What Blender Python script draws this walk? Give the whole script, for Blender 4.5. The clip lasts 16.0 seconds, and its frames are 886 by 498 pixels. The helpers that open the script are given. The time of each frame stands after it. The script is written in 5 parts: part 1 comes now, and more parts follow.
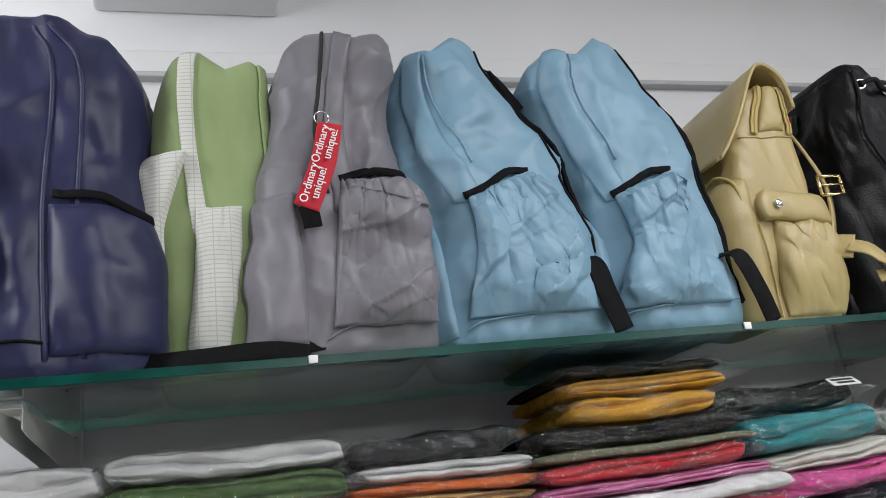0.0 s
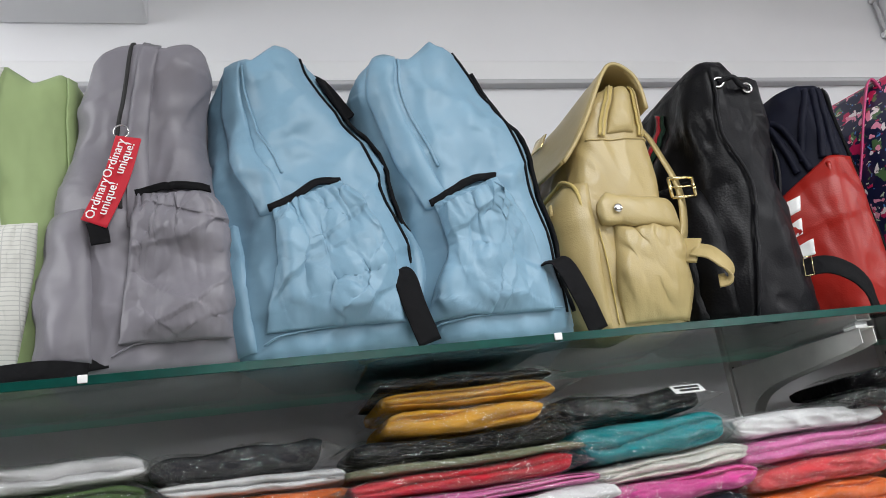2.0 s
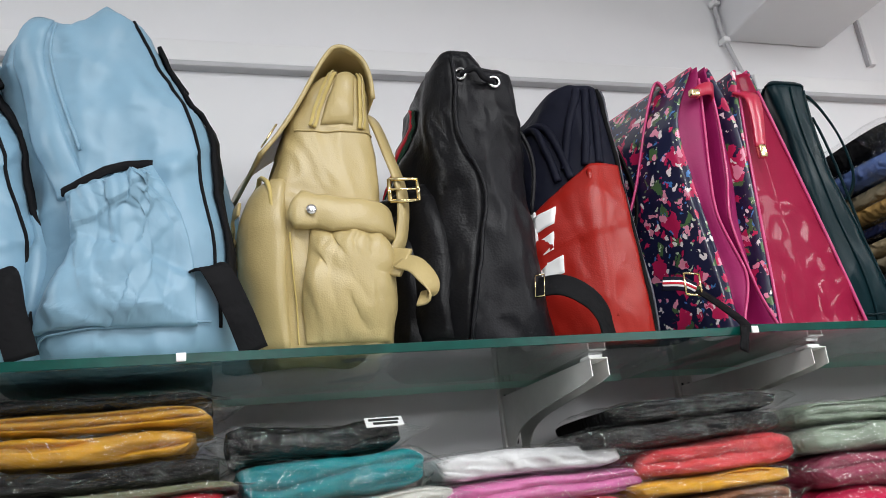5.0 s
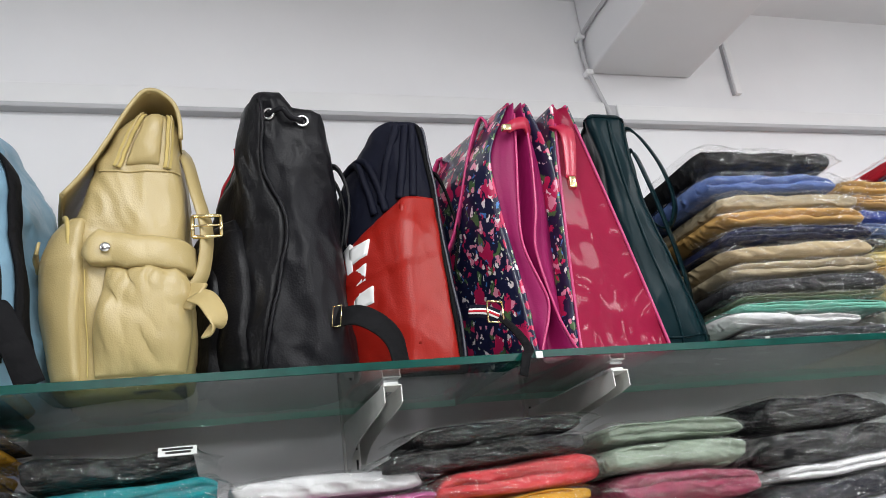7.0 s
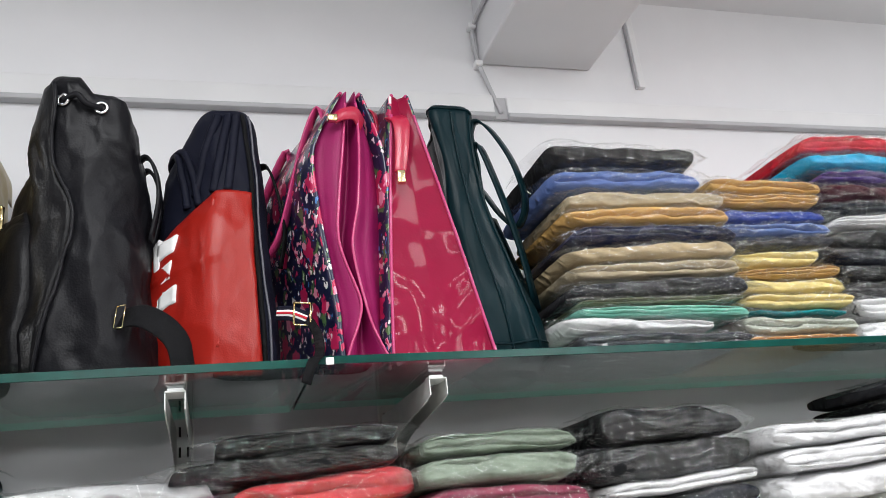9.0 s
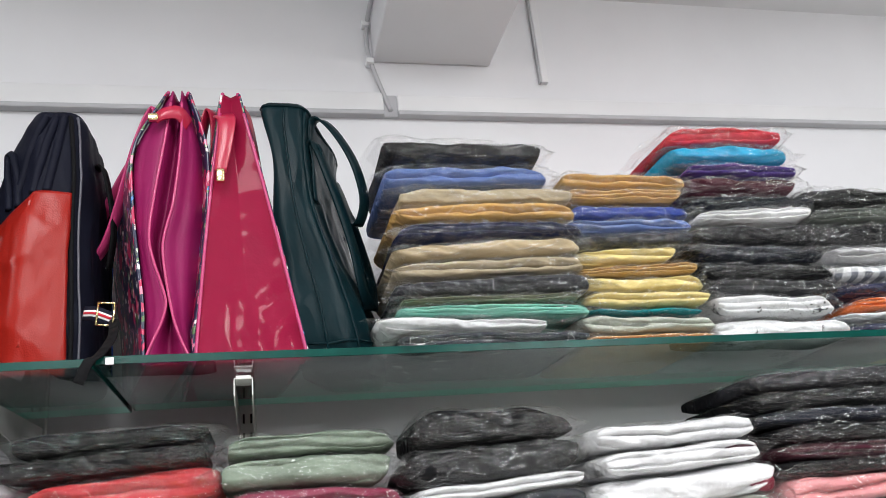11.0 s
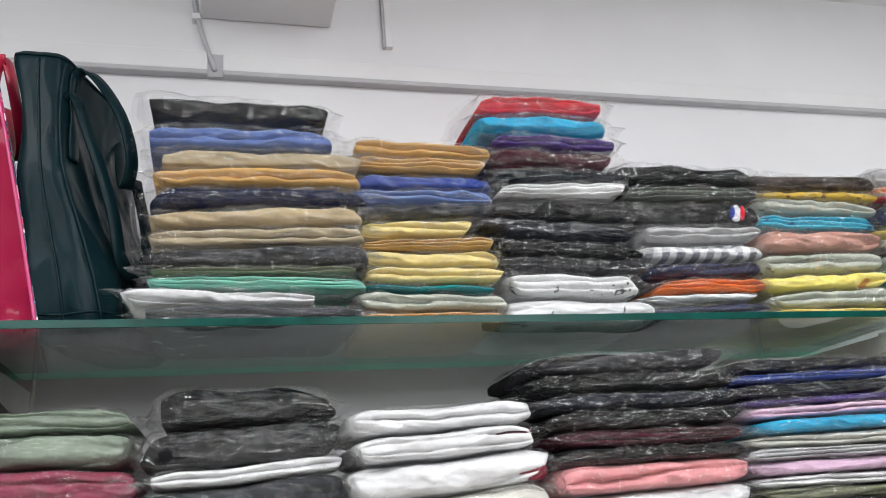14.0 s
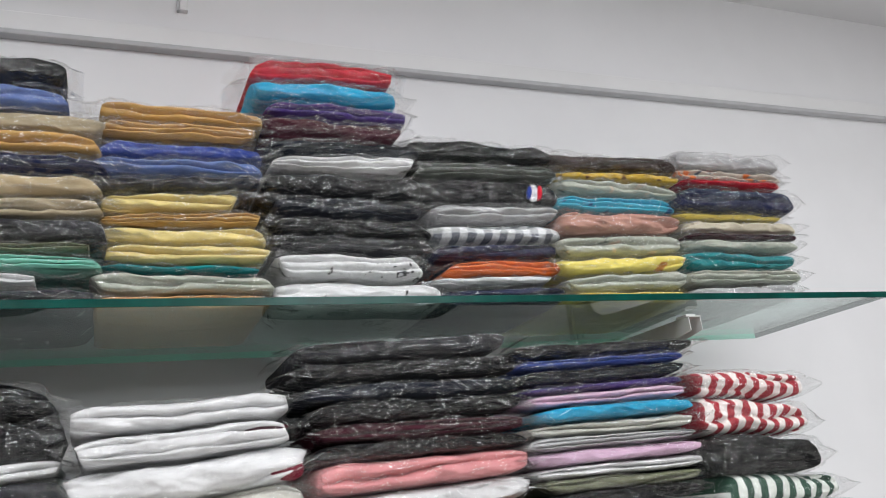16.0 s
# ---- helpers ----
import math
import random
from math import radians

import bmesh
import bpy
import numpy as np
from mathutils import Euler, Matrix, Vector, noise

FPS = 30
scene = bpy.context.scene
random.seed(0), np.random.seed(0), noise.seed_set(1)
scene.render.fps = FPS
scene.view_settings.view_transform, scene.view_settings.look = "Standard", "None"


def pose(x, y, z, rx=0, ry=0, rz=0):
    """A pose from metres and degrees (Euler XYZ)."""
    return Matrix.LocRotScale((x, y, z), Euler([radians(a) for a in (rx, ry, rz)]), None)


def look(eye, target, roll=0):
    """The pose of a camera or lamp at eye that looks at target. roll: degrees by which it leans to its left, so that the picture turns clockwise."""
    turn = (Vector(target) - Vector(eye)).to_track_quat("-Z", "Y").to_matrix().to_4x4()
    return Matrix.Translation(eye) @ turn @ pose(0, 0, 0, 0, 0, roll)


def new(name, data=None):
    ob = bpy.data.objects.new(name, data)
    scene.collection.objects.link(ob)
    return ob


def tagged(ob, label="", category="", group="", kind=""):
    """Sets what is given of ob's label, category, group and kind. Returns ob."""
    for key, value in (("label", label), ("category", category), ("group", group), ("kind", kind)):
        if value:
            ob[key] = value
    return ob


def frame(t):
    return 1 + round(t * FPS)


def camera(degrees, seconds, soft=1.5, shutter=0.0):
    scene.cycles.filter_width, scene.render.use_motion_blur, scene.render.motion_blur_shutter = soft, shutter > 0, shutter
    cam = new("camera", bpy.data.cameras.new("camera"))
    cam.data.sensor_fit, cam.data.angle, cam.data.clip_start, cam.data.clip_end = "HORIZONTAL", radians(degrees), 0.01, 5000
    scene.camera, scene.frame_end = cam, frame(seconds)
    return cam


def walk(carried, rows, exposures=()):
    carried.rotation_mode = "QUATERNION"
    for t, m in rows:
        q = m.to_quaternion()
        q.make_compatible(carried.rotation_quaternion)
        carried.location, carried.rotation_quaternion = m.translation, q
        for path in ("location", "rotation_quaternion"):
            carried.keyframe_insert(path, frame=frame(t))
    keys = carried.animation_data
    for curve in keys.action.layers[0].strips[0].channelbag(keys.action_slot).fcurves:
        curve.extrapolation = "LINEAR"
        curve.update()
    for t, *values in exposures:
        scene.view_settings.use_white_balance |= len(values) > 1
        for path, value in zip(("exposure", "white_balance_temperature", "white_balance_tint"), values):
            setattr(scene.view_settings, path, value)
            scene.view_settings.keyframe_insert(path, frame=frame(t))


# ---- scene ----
cam = camera(57.8, 16.0, soft=0.8)

PATH = [
    (0, (-0.101, -0.015, 1.53), (0.433, 1.809, 2.155), -7.6),
    (0.5, (-0.012, -0.059, 1.522), (0.499, 1.771, 2.146), -8.3),
    (1, (0.046, -0.089, 1.526), (0.529, 1.747, 2.155), -8.6),
    (1.5, (0.12, -0.077, 1.522), (0.593, 1.767, 2.137), -8.2),
    (2, (0.193, -0.074, 1.524), (0.674, 1.769, 2.136), -7.9),
    (2.5, (0.232, -0.065, 1.529), (0.723, 1.775, 2.139), -7.2),
    (3, (0.281, -0.041, 1.533), (0.783, 1.797, 2.139), -6.5),
    (3.5, (0.367, -0.026, 1.534), (0.893, 1.807, 2.135), -6.0),
    (4, (0.455, -0.007, 1.539), (1.021, 1.816, 2.134), -6.0),
    (4.2, (0.502, -0.004, 1.537), (1.056, 1.823, 2.133), -5.8),
    (6.3, (0.784, -0.068, 1.517), (1.362, 1.728, 2.18), -7.1),
    (6.5, (0.819, -0.085, 1.513), (1.399, 1.71, 2.177), -7.2),
    (7, (0.895, -0.132, 1.492), (1.473, 1.66, 2.166), -7.4),
    (7.5, (0.95, -0.164, 1.478), (1.524, 1.628, 2.155), -7.4),
    (8, (1.019, -0.165, 1.478), (1.584, 1.631, 2.152), -6.9),
    (8.5, (1.121, -0.15, 1.486), (1.683, 1.648, 2.156), -6.5),
    (9, (1.21, -0.137, 1.487), (1.768, 1.663, 2.157), -6.5),
    (9.5, (1.301, -0.13, 1.487), (1.843, 1.67, 2.17), -6.7),
    (9.7, (1.35, -0.129, 1.486), (1.889, 1.672, 2.169), -6.8),
    (12, (1.663, -0.259, 1.427), (2.053, 1.579, 2.111), -4.7),
    (12.5, (1.718, -0.265, 1.423), (2.115, 1.576, 2.098), -4.3),
    (13, (1.763, -0.232, 1.432), (2.163, 1.615, 2.086), -4.0),
    (13.5, (1.829, -0.198, 1.434), (2.262, 1.643, 2.086), -4.2),
    (14, (1.878, -0.178, 1.444), (2.414, 1.644, 2.073), -5.2),
    (14.5, (1.932, -0.151, 1.444), (2.555, 1.646, 2.062), -5.9),
    (15, (1.985, -0.132, 1.443), (2.676, 1.643, 2.053), -6.4),
    (15.5, (2.031, -0.129, 1.44), (2.787, 1.623, 2.041), -7.0),
    (16, (2.089, -0.126, 1.433), (2.883, 1.611, 2.024), -7.4),
]
walk(cam, [(t, look(eye, target, roll)) for t, eye, target, roll in PATH],
     exposures=((0, -0.38), (2, -0.15), (3.5, -0.10), (8, 0.02), (12.5, -0.02), (14.5, -0.22), (16, -0.42)))


# ---- light ----
world = bpy.data.worlds.new("shop_dim")
world.use_nodes = True
world.node_tree.nodes["Background"].inputs[0].default_value = (0.8, 0.85, 0.9, 1)
world.node_tree.nodes["Background"].inputs[1].default_value = 0.03
scene.world = world


def unseen_lamp(x, y, z, sx, sy, watts, color=(0.97, 0.985, 1.0)):
    d = bpy.data.lights.new("unseen_light", "AREA")
    d.shape, d.size, d.size_y, d.energy, d.color = "RECTANGLE", sx, sy, watts, color
    ob = new("unseen_light", d)
    ob.matrix_basis = pose(x, y, z, 0, 0, 0)
    return ob


# rows of flat panel lights along the aisle
for lx, ly, lz, watts in ((1.00, -0.15, 2.735, 29), (2.80, -0.15, 2.735, 29), (4.5, -0.15, 2.735, 20), (0.95, -2.2, 2.735, 40), (3.4, -2.2, 2.735, 60)):
    unseen_lamp(lx, ly, lz, 1.2, 0.55, watts)
# unseen fill lamp added beyond the first bag to brighten the upper wall
side_fill = unseen_lamp(-1.2, 0.55, 2.48, 0.10, 1.2, 18)
side_fill.matrix_basis = look((-1.2, 0.55, 2.48), (-0.1, 1.42, 2.42))
# unseen fill lamps added near the opposite wall, brightening the shelves from the front
for lx, watts in ((0.6, 22), (3.6, 30)):
    front_fill = unseen_lamp(lx, -3.9, 2.35, 1.2, 0.40, watts)
    front_fill.matrix_basis = look((lx, -3.9, 2.35), (lx - 0.3, 1.4, 2.0))


# ---- materials ----
def shader(name):
    m = bpy.data.materials.new(name)
    m.use_nodes = True
    nt = m.node_tree
    return m, nt, nt.nodes["Principled BSDF"]


def node(nt, kind, **kw):
    n = nt.nodes.new(kind)
    for k, v in kw.items():
        if k in n.inputs:
            n.inputs[k].default_value = v
    return n


def ramp(nt, fac, stops):
    r = nt.nodes.new("ShaderNodeValToRGB")
    el = r.color_ramp.elements
    while len(el) < len(stops):
        el.new(0.5)
    for e, (p, c) in zip(el, stops):
        e.position, e.color = p, (*c, 1)
    nt.links.new(fac, r.inputs[0])
    return r.outputs[0]


def shade(c, f):
    return tuple(max(0.0, min(1.0, v * f)) for v in c)


def coords(nt, scale=(1, 1, 1), rot=(0, 0, 0), jitter=True):
    """Object space metres, shifted at random from object to object."""
    tc = nt.nodes.new("ShaderNodeTexCoord")
    mp = nt.nodes.new("ShaderNodeMapping")
    mp.inputs["Scale"].default_value = scale
    mp.inputs["Rotation"].default_value = rot
    nt.links.new(tc.outputs["Object"], mp.inputs["Vector"])
    if jitter:
        oi = nt.nodes.new("ShaderNodeObjectInfo")
        mul = nt.nodes.new("ShaderNodeMath")
        mul.operation = "MULTIPLY"
        mul.inputs[1].default_value = 17.0
        nt.links.new(oi.outputs["Random"], mul.inputs[0])
        nt.links.new(mul.outputs[0], mp.inputs["Location"])
    return mp.outputs[0]


def bumped(nt, bsdf, layers):
    """Stack bump layers: (height socket, strength, distance)."""
    last = None
    for h, st, dist in layers:
        b = nt.nodes.new("ShaderNodeBump")
        b.inputs["Strength"].default_value, b.inputs["Distance"].default_value = st, dist
        nt.links.new(h, b.inputs["Height"])
        if last:
            nt.links.new(last, b.inputs["Normal"])
        last = b.outputs[0]
    nt.links.new(last, bsdf.inputs["Normal"])


def noise_out(nt, vec, scale, detail=4, rough=0.55, distort=0.0):
    n = node(nt, "ShaderNodeTexNoise", Scale=scale, Detail=detail, Roughness=rough, Distortion=distort)
    nt.links.new(vec, n.inputs["Vector"])
    return n.outputs[0]


def noise_warp(nt, v, amount, scale):
    """The coordinates, pushed about by noise."""
    nw = node(nt, "ShaderNodeTexNoise", Scale=scale, Detail=2.0)
    nt.links.new(v, nw.inputs["Vector"])
    mx = nt.nodes.new("ShaderNodeMixRGB")
    mx.blend_type = "ADD"
    mx.inputs[0].default_value = amount
    nt.links.new(v, mx.inputs[1])
    nt.links.new(nw.outputs[1], mx.inputs[2])
    return mx.outputs[0]


def cloth(name, color, rough=0.75, weave=900, crease=14, sheen=0.15, vary=0.18, spec=0.3, crease_depth=0.004, crumple=0.25):
    m, nt, b = shader(name)
    v = coords(nt)
    big = noise_out(nt, v, 9, 3)
    nt.links.new(ramp(nt, big, [(0.3, shade(color, 1 - vary)), (0.7, shade(color, 1 + vary))]), b.inputs["Base Color"])
    b.inputs["Roughness"].default_value = rough
    b.inputs["Specular IOR Level"].default_value = spec
    b.inputs["Sheen Weight"].default_value = sheen
    fine = noise_out(nt, v, weave, 1)
    folds = noise_out(nt, v, crease, 3, 0.5, 0.8)
    rg = node(nt, "ShaderNodeTexNoise", Scale=crease * 1.1, Detail=3.0, Roughness=0.45, Distortion=0.6)
    rg.noise_type = "RIDGED_MULTIFRACTAL"
    nt.links.new(v, rg.inputs["Vector"])
    rg2 = node(nt, "ShaderNodeTexNoise", Scale=crease * 2.6, Detail=2.0, Roughness=0.4, Distortion=0.3)
    rg2.noise_type = "RIDGED_MULTIFRACTAL"
    nt.links.new(v, rg2.inputs["Vector"])
    bumped(nt, b, [(folds, 0.5, crease_depth), (rg.outputs[0], min(1.0, crumple), 0.020), (rg2.outputs[0], min(1.0, crumple * 0.7), 0.005), (fine, 0.25, 0.0006)])
    return m


def leather(name, color, rough=0.42, grain=260, vary=0.12, depth=0.0012, coat=0.0, crease=10, spec=0.5):
    m, nt, b = shader(name)
    v = coords(nt)
    big = noise_out(nt, v, 7, 3)
    nt.links.new(ramp(nt, big, [(0.3, shade(color, 1 - vary)), (0.7, shade(color, 1 + vary))]), b.inputs["Base Color"])
    nt.links.new(ramp(nt, big, [(0.3, (rough * 0.85,) * 3), (0.75, (min(1, rough * 1.2),) * 3)]), b.inputs["Roughness"])
    b.inputs["Specular IOR Level"].default_value = spec
    b.inputs["Coat Weight"].default_value = coat
    b.inputs["Coat Roughness"].default_value = 0.05
    vo = node(nt, "ShaderNodeTexVoronoi", Scale=grain)
    nt.links.new(v, vo.inputs["Vector"])
    bumped(nt, b, [(noise_out(nt, v, crease, 3, 0.5, 0.6), 0.5, 0.004), (vo.outputs["Distance"], 0.35, depth)])
    return m


def plain(name, color, rough=0.5, metal=0.0, vary=0.06, scale=14, bump=0.15, dist=0.001, fine=120):
    m, nt, b = shader(name)
    v = coords(nt)
    big = noise_out(nt, v, scale, 5)
    nt.links.new(ramp(nt, big, [(0.3, shade(color, 1 - vary)), (0.72, shade(color, 1 + vary))]), b.inputs["Base Color"])
    b.inputs["Roughness"].default_value, b.inputs["Metallic"].default_value = rough, metal
    bumped(nt, b, [(noise_out(nt, v, fine, 3), bump, dist)])
    return m


def thin_clear(name, tint, gloss_rough, base_gloss, power, haze=0.0, crinkle=0.0, edge=1.0):
    """A clear sheet: lets light through, with gloss that grows at grazing angles."""
    m, nt, b = shader(name)
    nt.nodes.remove(b)
    out = nt.nodes["Material Output"]
    tr = nt.nodes.new("ShaderNodeBsdfTransparent")
    tr.inputs[0].default_value = (*tint, 1)
    gl = nt.nodes.new("ShaderNodeBsdfGlossy")
    gl.inputs["Roughness"].default_value = gloss_rough
    lw = node(nt, "ShaderNodeLayerWeight", Blend=0.5)
    fr = nt.nodes.new("ShaderNodeMath")
    fr.operation = "POWER"
    fr.inputs[1].default_value = power
    nt.links.new(lw.outputs["Facing"], fr.inputs[0])
    add = nt.nodes.new("ShaderNodeMath")
    add.operation, add.use_clamp = "ADD", True
    add.inputs[1].default_value = base_gloss
    part_fr = nt.nodes.new("ShaderNodeMath")
    part_fr.operation = "MULTIPLY"
    part_fr.inputs[1].default_value = edge
    nt.links.new(fr.outputs[0], part_fr.inputs[0])
    nt.links.new(part_fr.outputs[0], add.inputs[0])
    mix = nt.nodes.new("ShaderNodeMixShader")
    nt.links.new(add.outputs[0], mix.inputs[0])
    last = tr.outputs[0]
    if haze:
        df = nt.nodes.new("ShaderNodeBsdfDiffuse")
        df.inputs[0].default_value = (0.85, 0.85, 0.85, 1)
        hz = nt.nodes.new("ShaderNodeMixShader")
        hz.inputs[0].default_value = haze
        nt.links.new(tr.outputs[0], hz.inputs[1])
        nt.links.new(df.outputs[0], hz.inputs[2])
        last = hz.outputs[0]
    nt.links.new(last, mix.inputs[1])
    nt.links.new(gl.outputs[0], mix.inputs[2])
    nt.links.new(mix.outputs[0], out.inputs["Surface"])
    if crinkle:
        v = coords(nt, (0.40, 1, 1), (0, 0.1, 0.12))
        # taut film with thin sharp pleats along wandering lines
        last = None
        for scale, detail, half, dist in ((15, 2, 0.05, 0.0034), (32, 2, 0.06, 0.0020), (70, 1, 0.08, 0.0008)):
            line = ramp(nt, noise_out(nt, v, scale, detail, 0.5, 1.0), [(0.5 - half, (0, 0, 0)), (0.5, (1, 1, 1)), (0.5 + half, (0, 0, 0))])
            bp = nt.nodes.new("ShaderNodeBump")
            bp.inputs["Strength"].default_value, bp.inputs["Distance"].default_value = crinkle, dist
            nt.links.new(line, bp.inputs["Height"])
            if last:
                nt.links.new(last, bp.inputs["Normal"])
            last = bp.outputs[0]
        nt.links.new(last, gl.inputs["Normal"])
    return m


def checks(name, a, b_col, size, rough=0.75, kind="check"):
    """Woven checks or stripes across x."""
    m, nt, b = shader(name)
    v = coords(nt, jitter=False)
    sep = nt.nodes.new("ShaderNodeSeparateXYZ")
    nt.links.new(v, sep.inputs[0])
    def band(axis, sz, duty):
        mu = nt.nodes.new("ShaderNodeMath"); mu.operation = "DIVIDE"; mu.inputs[1].default_value = sz
        fr = nt.nodes.new("ShaderNodeMath"); fr.operation = "FRACT"
        lt = nt.nodes.new("ShaderNodeMath"); lt.operation = "LESS_THAN"; lt.inputs[1].default_value = duty
        nt.links.new(sep.outputs[axis], mu.inputs[0]); nt.links.new(mu.outputs[0], fr.inputs[0]); nt.links.new(fr.outputs[0], lt.inputs[0])
        return lt.outputs[0]
    bx = band(0, size, 0.5)
    fac = bx
    if kind != "stripe":
        bz = band(2, size * (1 if kind == "check" else 0.28), 0.5 if kind == "check" else 0.22)
        if kind == "tweed":
            bx = band(0, size, 0.06)
        av = nt.nodes.new("ShaderNodeMath"); av.operation = "ADD"; av.use_clamp = True
        hf = nt.nodes.new("ShaderNodeMath"); hf.operation = "MULTIPLY"; hf.inputs[1].default_value = 0.5
        nt.links.new(bx, av.inputs[0]); nt.links.new(bz, av.inputs[1]); nt.links.new(av.outputs[0], hf.inputs[0])
        if kind == "check":
            av.use_clamp = False
        fac = hf.outputs[0]
    mid = tuple((p + q) / 2 for p, q in zip(a, b_col))
    nt.links.new(ramp(nt, fac, [(0.0, a), (0.5, mid), (1.0, b_col)]), b.inputs["Base Color"])
    b.inputs["Roughness"].default_value = rough
    bumped(nt, b, [(noise_out(nt, v, 16, 3), 0.4, 0.003), (noise_out(nt, v, 800, 1), 0.2, 0.0005)])
    return m


def printed(name, ground, spots, rough=0.6, coat=0.0, crease=0.4):
    """Printed cloth: blots of (colour, scale, cut, seed) one over the other."""
    m, nt, b = shader(name)
    v = coords(nt, jitter=False)
    wob = noise_out(nt, v, 60, 2)
    warp = nt.nodes.new("ShaderNodeMixRGB")
    warp.blend_type = "ADD"
    warp.inputs[0].default_value = 0.045
    nt.links.new(v, warp.inputs[1])
    nw = node(nt, "ShaderNodeTexNoise", Scale=45.0, Detail=3.0)
    nt.links.new(v, nw.inputs["Vector"])
    nt.links.new(nw.outputs[1], warp.inputs[2])
    rgb = nt.nodes.new("ShaderNodeRGB")
    rgb.outputs[0].default_value = (*ground, 1)
    last = rgb.outputs[0]
    for color, scale, cut, seed in spots:
        mp = nt.nodes.new("ShaderNodeMapping")
        mp.inputs["Location"].default_value = (seed, seed * 1.7, seed * 0.6)
        nt.links.new(warp.outputs[0], mp.inputs["Vector"])
        vo = node(nt, "ShaderNodeTexVoronoi", Scale=scale)
        nt.links.new(mp.outputs[0], vo.inputs["Vector"])
        lt = nt.nodes.new("ShaderNodeMath")
        lt.operation, lt.inputs[1].default_value = "LESS_THAN", cut
        nt.links.new(vo.outputs["Distance"], lt.inputs[0])
        mx = nt.nodes.new("ShaderNodeMixRGB")
        nt.links.new(lt.outputs[0], mx.inputs[0])
        nt.links.new(last, mx.inputs[1])
        mx.inputs[2].default_value = (*color, 1)
        last = mx.outputs[0]
    nt.links.new(last, b.inputs["Base Color"])
    b.inputs["Roughness"].default_value = rough
    b.inputs["Coat Weight"].default_value = coat
    b.inputs["Coat Roughness"].default_value = 0.06
    bumped(nt, b, [(wob, crease, 0.002)])
    return m


WALL = plain("wall_paint", (0.80, 0.80, 0.82), 0.6, 0, 0.03, 3, 0.12, 0.0008, 60)
CEIL = plain("ceiling_paint", (0.74, 0.74, 0.76), 0.7, 0, 0.04, 2, 0.12, 0.001, 40)
TRUNK = plain("trunking_plastic", (0.80, 0.80, 0.81), 0.4, 0, 0.03, 6, 0.05, 0.0004)
FLOOR = plain("floor_tile", (0.58, 0.56, 0.53), 0.35, 0, 0.08, 4)
STOCK = plain("stocked_wall", (0.30, 0.28, 0.27), 0.7, 0, 0.2, 2.5)
STEEL = plain("bracket_enamel", (0.68, 0.68, 0.66), 0.4, 0.25, 0.06, 20, 0.08, 0.0005)
DARK = plain("dark_gap", (0.02, 0.02, 0.02), 0.8)
CABLE = plain("grey_cable", (0.50, 0.50, 0.52), 0.5)
GLASS = thin_clear("shelf_glass", (0.86, 0.95, 0.92), 0.02, 0.03, 4.0, edge=0.9)
EDGE = plain("glass_edge", (0.002, 0.050, 0.040), 0.22, 0, 0.35, 18, 0.05, 0.0005, 40)
EDGE.node_tree.nodes["Principled BSDF"].inputs["Specular IOR Level"].default_value = 0.2
# light led through the pane is put into this bright, translucent green
EDGE_REAR_GLOW = plain("glass_rear_edge_glow", (0.45, 1.0, 0.88), 0.3, 0, 0.03, 10)
nt = EDGE_REAR_GLOW.node_tree
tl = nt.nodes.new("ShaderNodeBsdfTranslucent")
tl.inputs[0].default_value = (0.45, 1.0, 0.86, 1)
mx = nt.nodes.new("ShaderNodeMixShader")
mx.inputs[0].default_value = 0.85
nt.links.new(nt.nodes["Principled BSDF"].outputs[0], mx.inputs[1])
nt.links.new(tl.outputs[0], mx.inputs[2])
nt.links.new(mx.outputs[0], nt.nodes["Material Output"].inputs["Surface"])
FILM = thin_clear("plastic_film", (0.99, 0.99, 0.99), 0.065, 0.088, 4.0, 0.0, 1.0, 0.18)
PIPING = plain("dark_grey_piping", (0.09, 0.09, 0.11), 0.4)
CHROME = plain("chrome", (0.75, 0.75, 0.76), 0.15, 1.0, 0.03)
BRASS = plain("pale_brass", (0.80, 0.66, 0.36), 0.2, 1.0, 0.05)
WEB = cloth("black_webbing", (0.006, 0.006, 0.007), 0.75, 1400, 30, 0.0, 0.15, 0.12)
NAVY_SATIN = cloth("navy_satin_nylon", (0.018, 0.021, 0.070), 0.38, 1500, 9, 0.05, 0.15, 0.38, 0.004, 0.6)
GREEN_CLOTH = cloth("sage_green_cloth", (0.26, 0.34, 0.155), 0.7, 1100, 8, 0.15, 0.08)
TWEED = checks("pale_glen_check", (0.62, 0.62, 0.58), (0.30, 0.31, 0.30), 0.022, 0.75, "tweed")
GREY_NYLON = cloth("lilac_grey_nylon", (0.185, 0.176, 0.202), 0.42, 1500, 10, 0.05, 0.08, 0.5, 0.0015, 0.85)
BLUE_NYLON = cloth("pale_blue_nylon", (0.185, 0.325, 0.435), 0.42, 1500, 10, 0.05, 0.06, 0.5, 0.0015, 0.85)
CREAM_PU = leather("cream_leatherette", (0.43, 0.335, 0.150), 0.36, 420, 0.06, 0.0005, crease=14)
BLACK_PU = leather("black_leatherette", (0.007, 0.007, 0.009), 0.42, 300, 0.2, 0.0006, spec=0.16)
BLACK_GRAIN = leather("black_pebbled_leatherette", (0.005, 0.005, 0.006), 0.34, 260, 0.2, 0.0009, spec=0.16)
NAVY_NYLON = cloth("navy_nylon", (0.007, 0.008, 0.017), 0.6, 1200, 10, 0.0, 0.15, 0.12)
RED_PU = leather("scarlet_leatherette", (0.31, 0.012, 0.007), 0.36, 400, 0.06, 0.0005, spec=0.35)
PINK_PATENT = leather("pink_patent", (0.26, 0.006, 0.038), 0.5, 300, 0.06, 0.0003, 0.17, 16, 0.08)
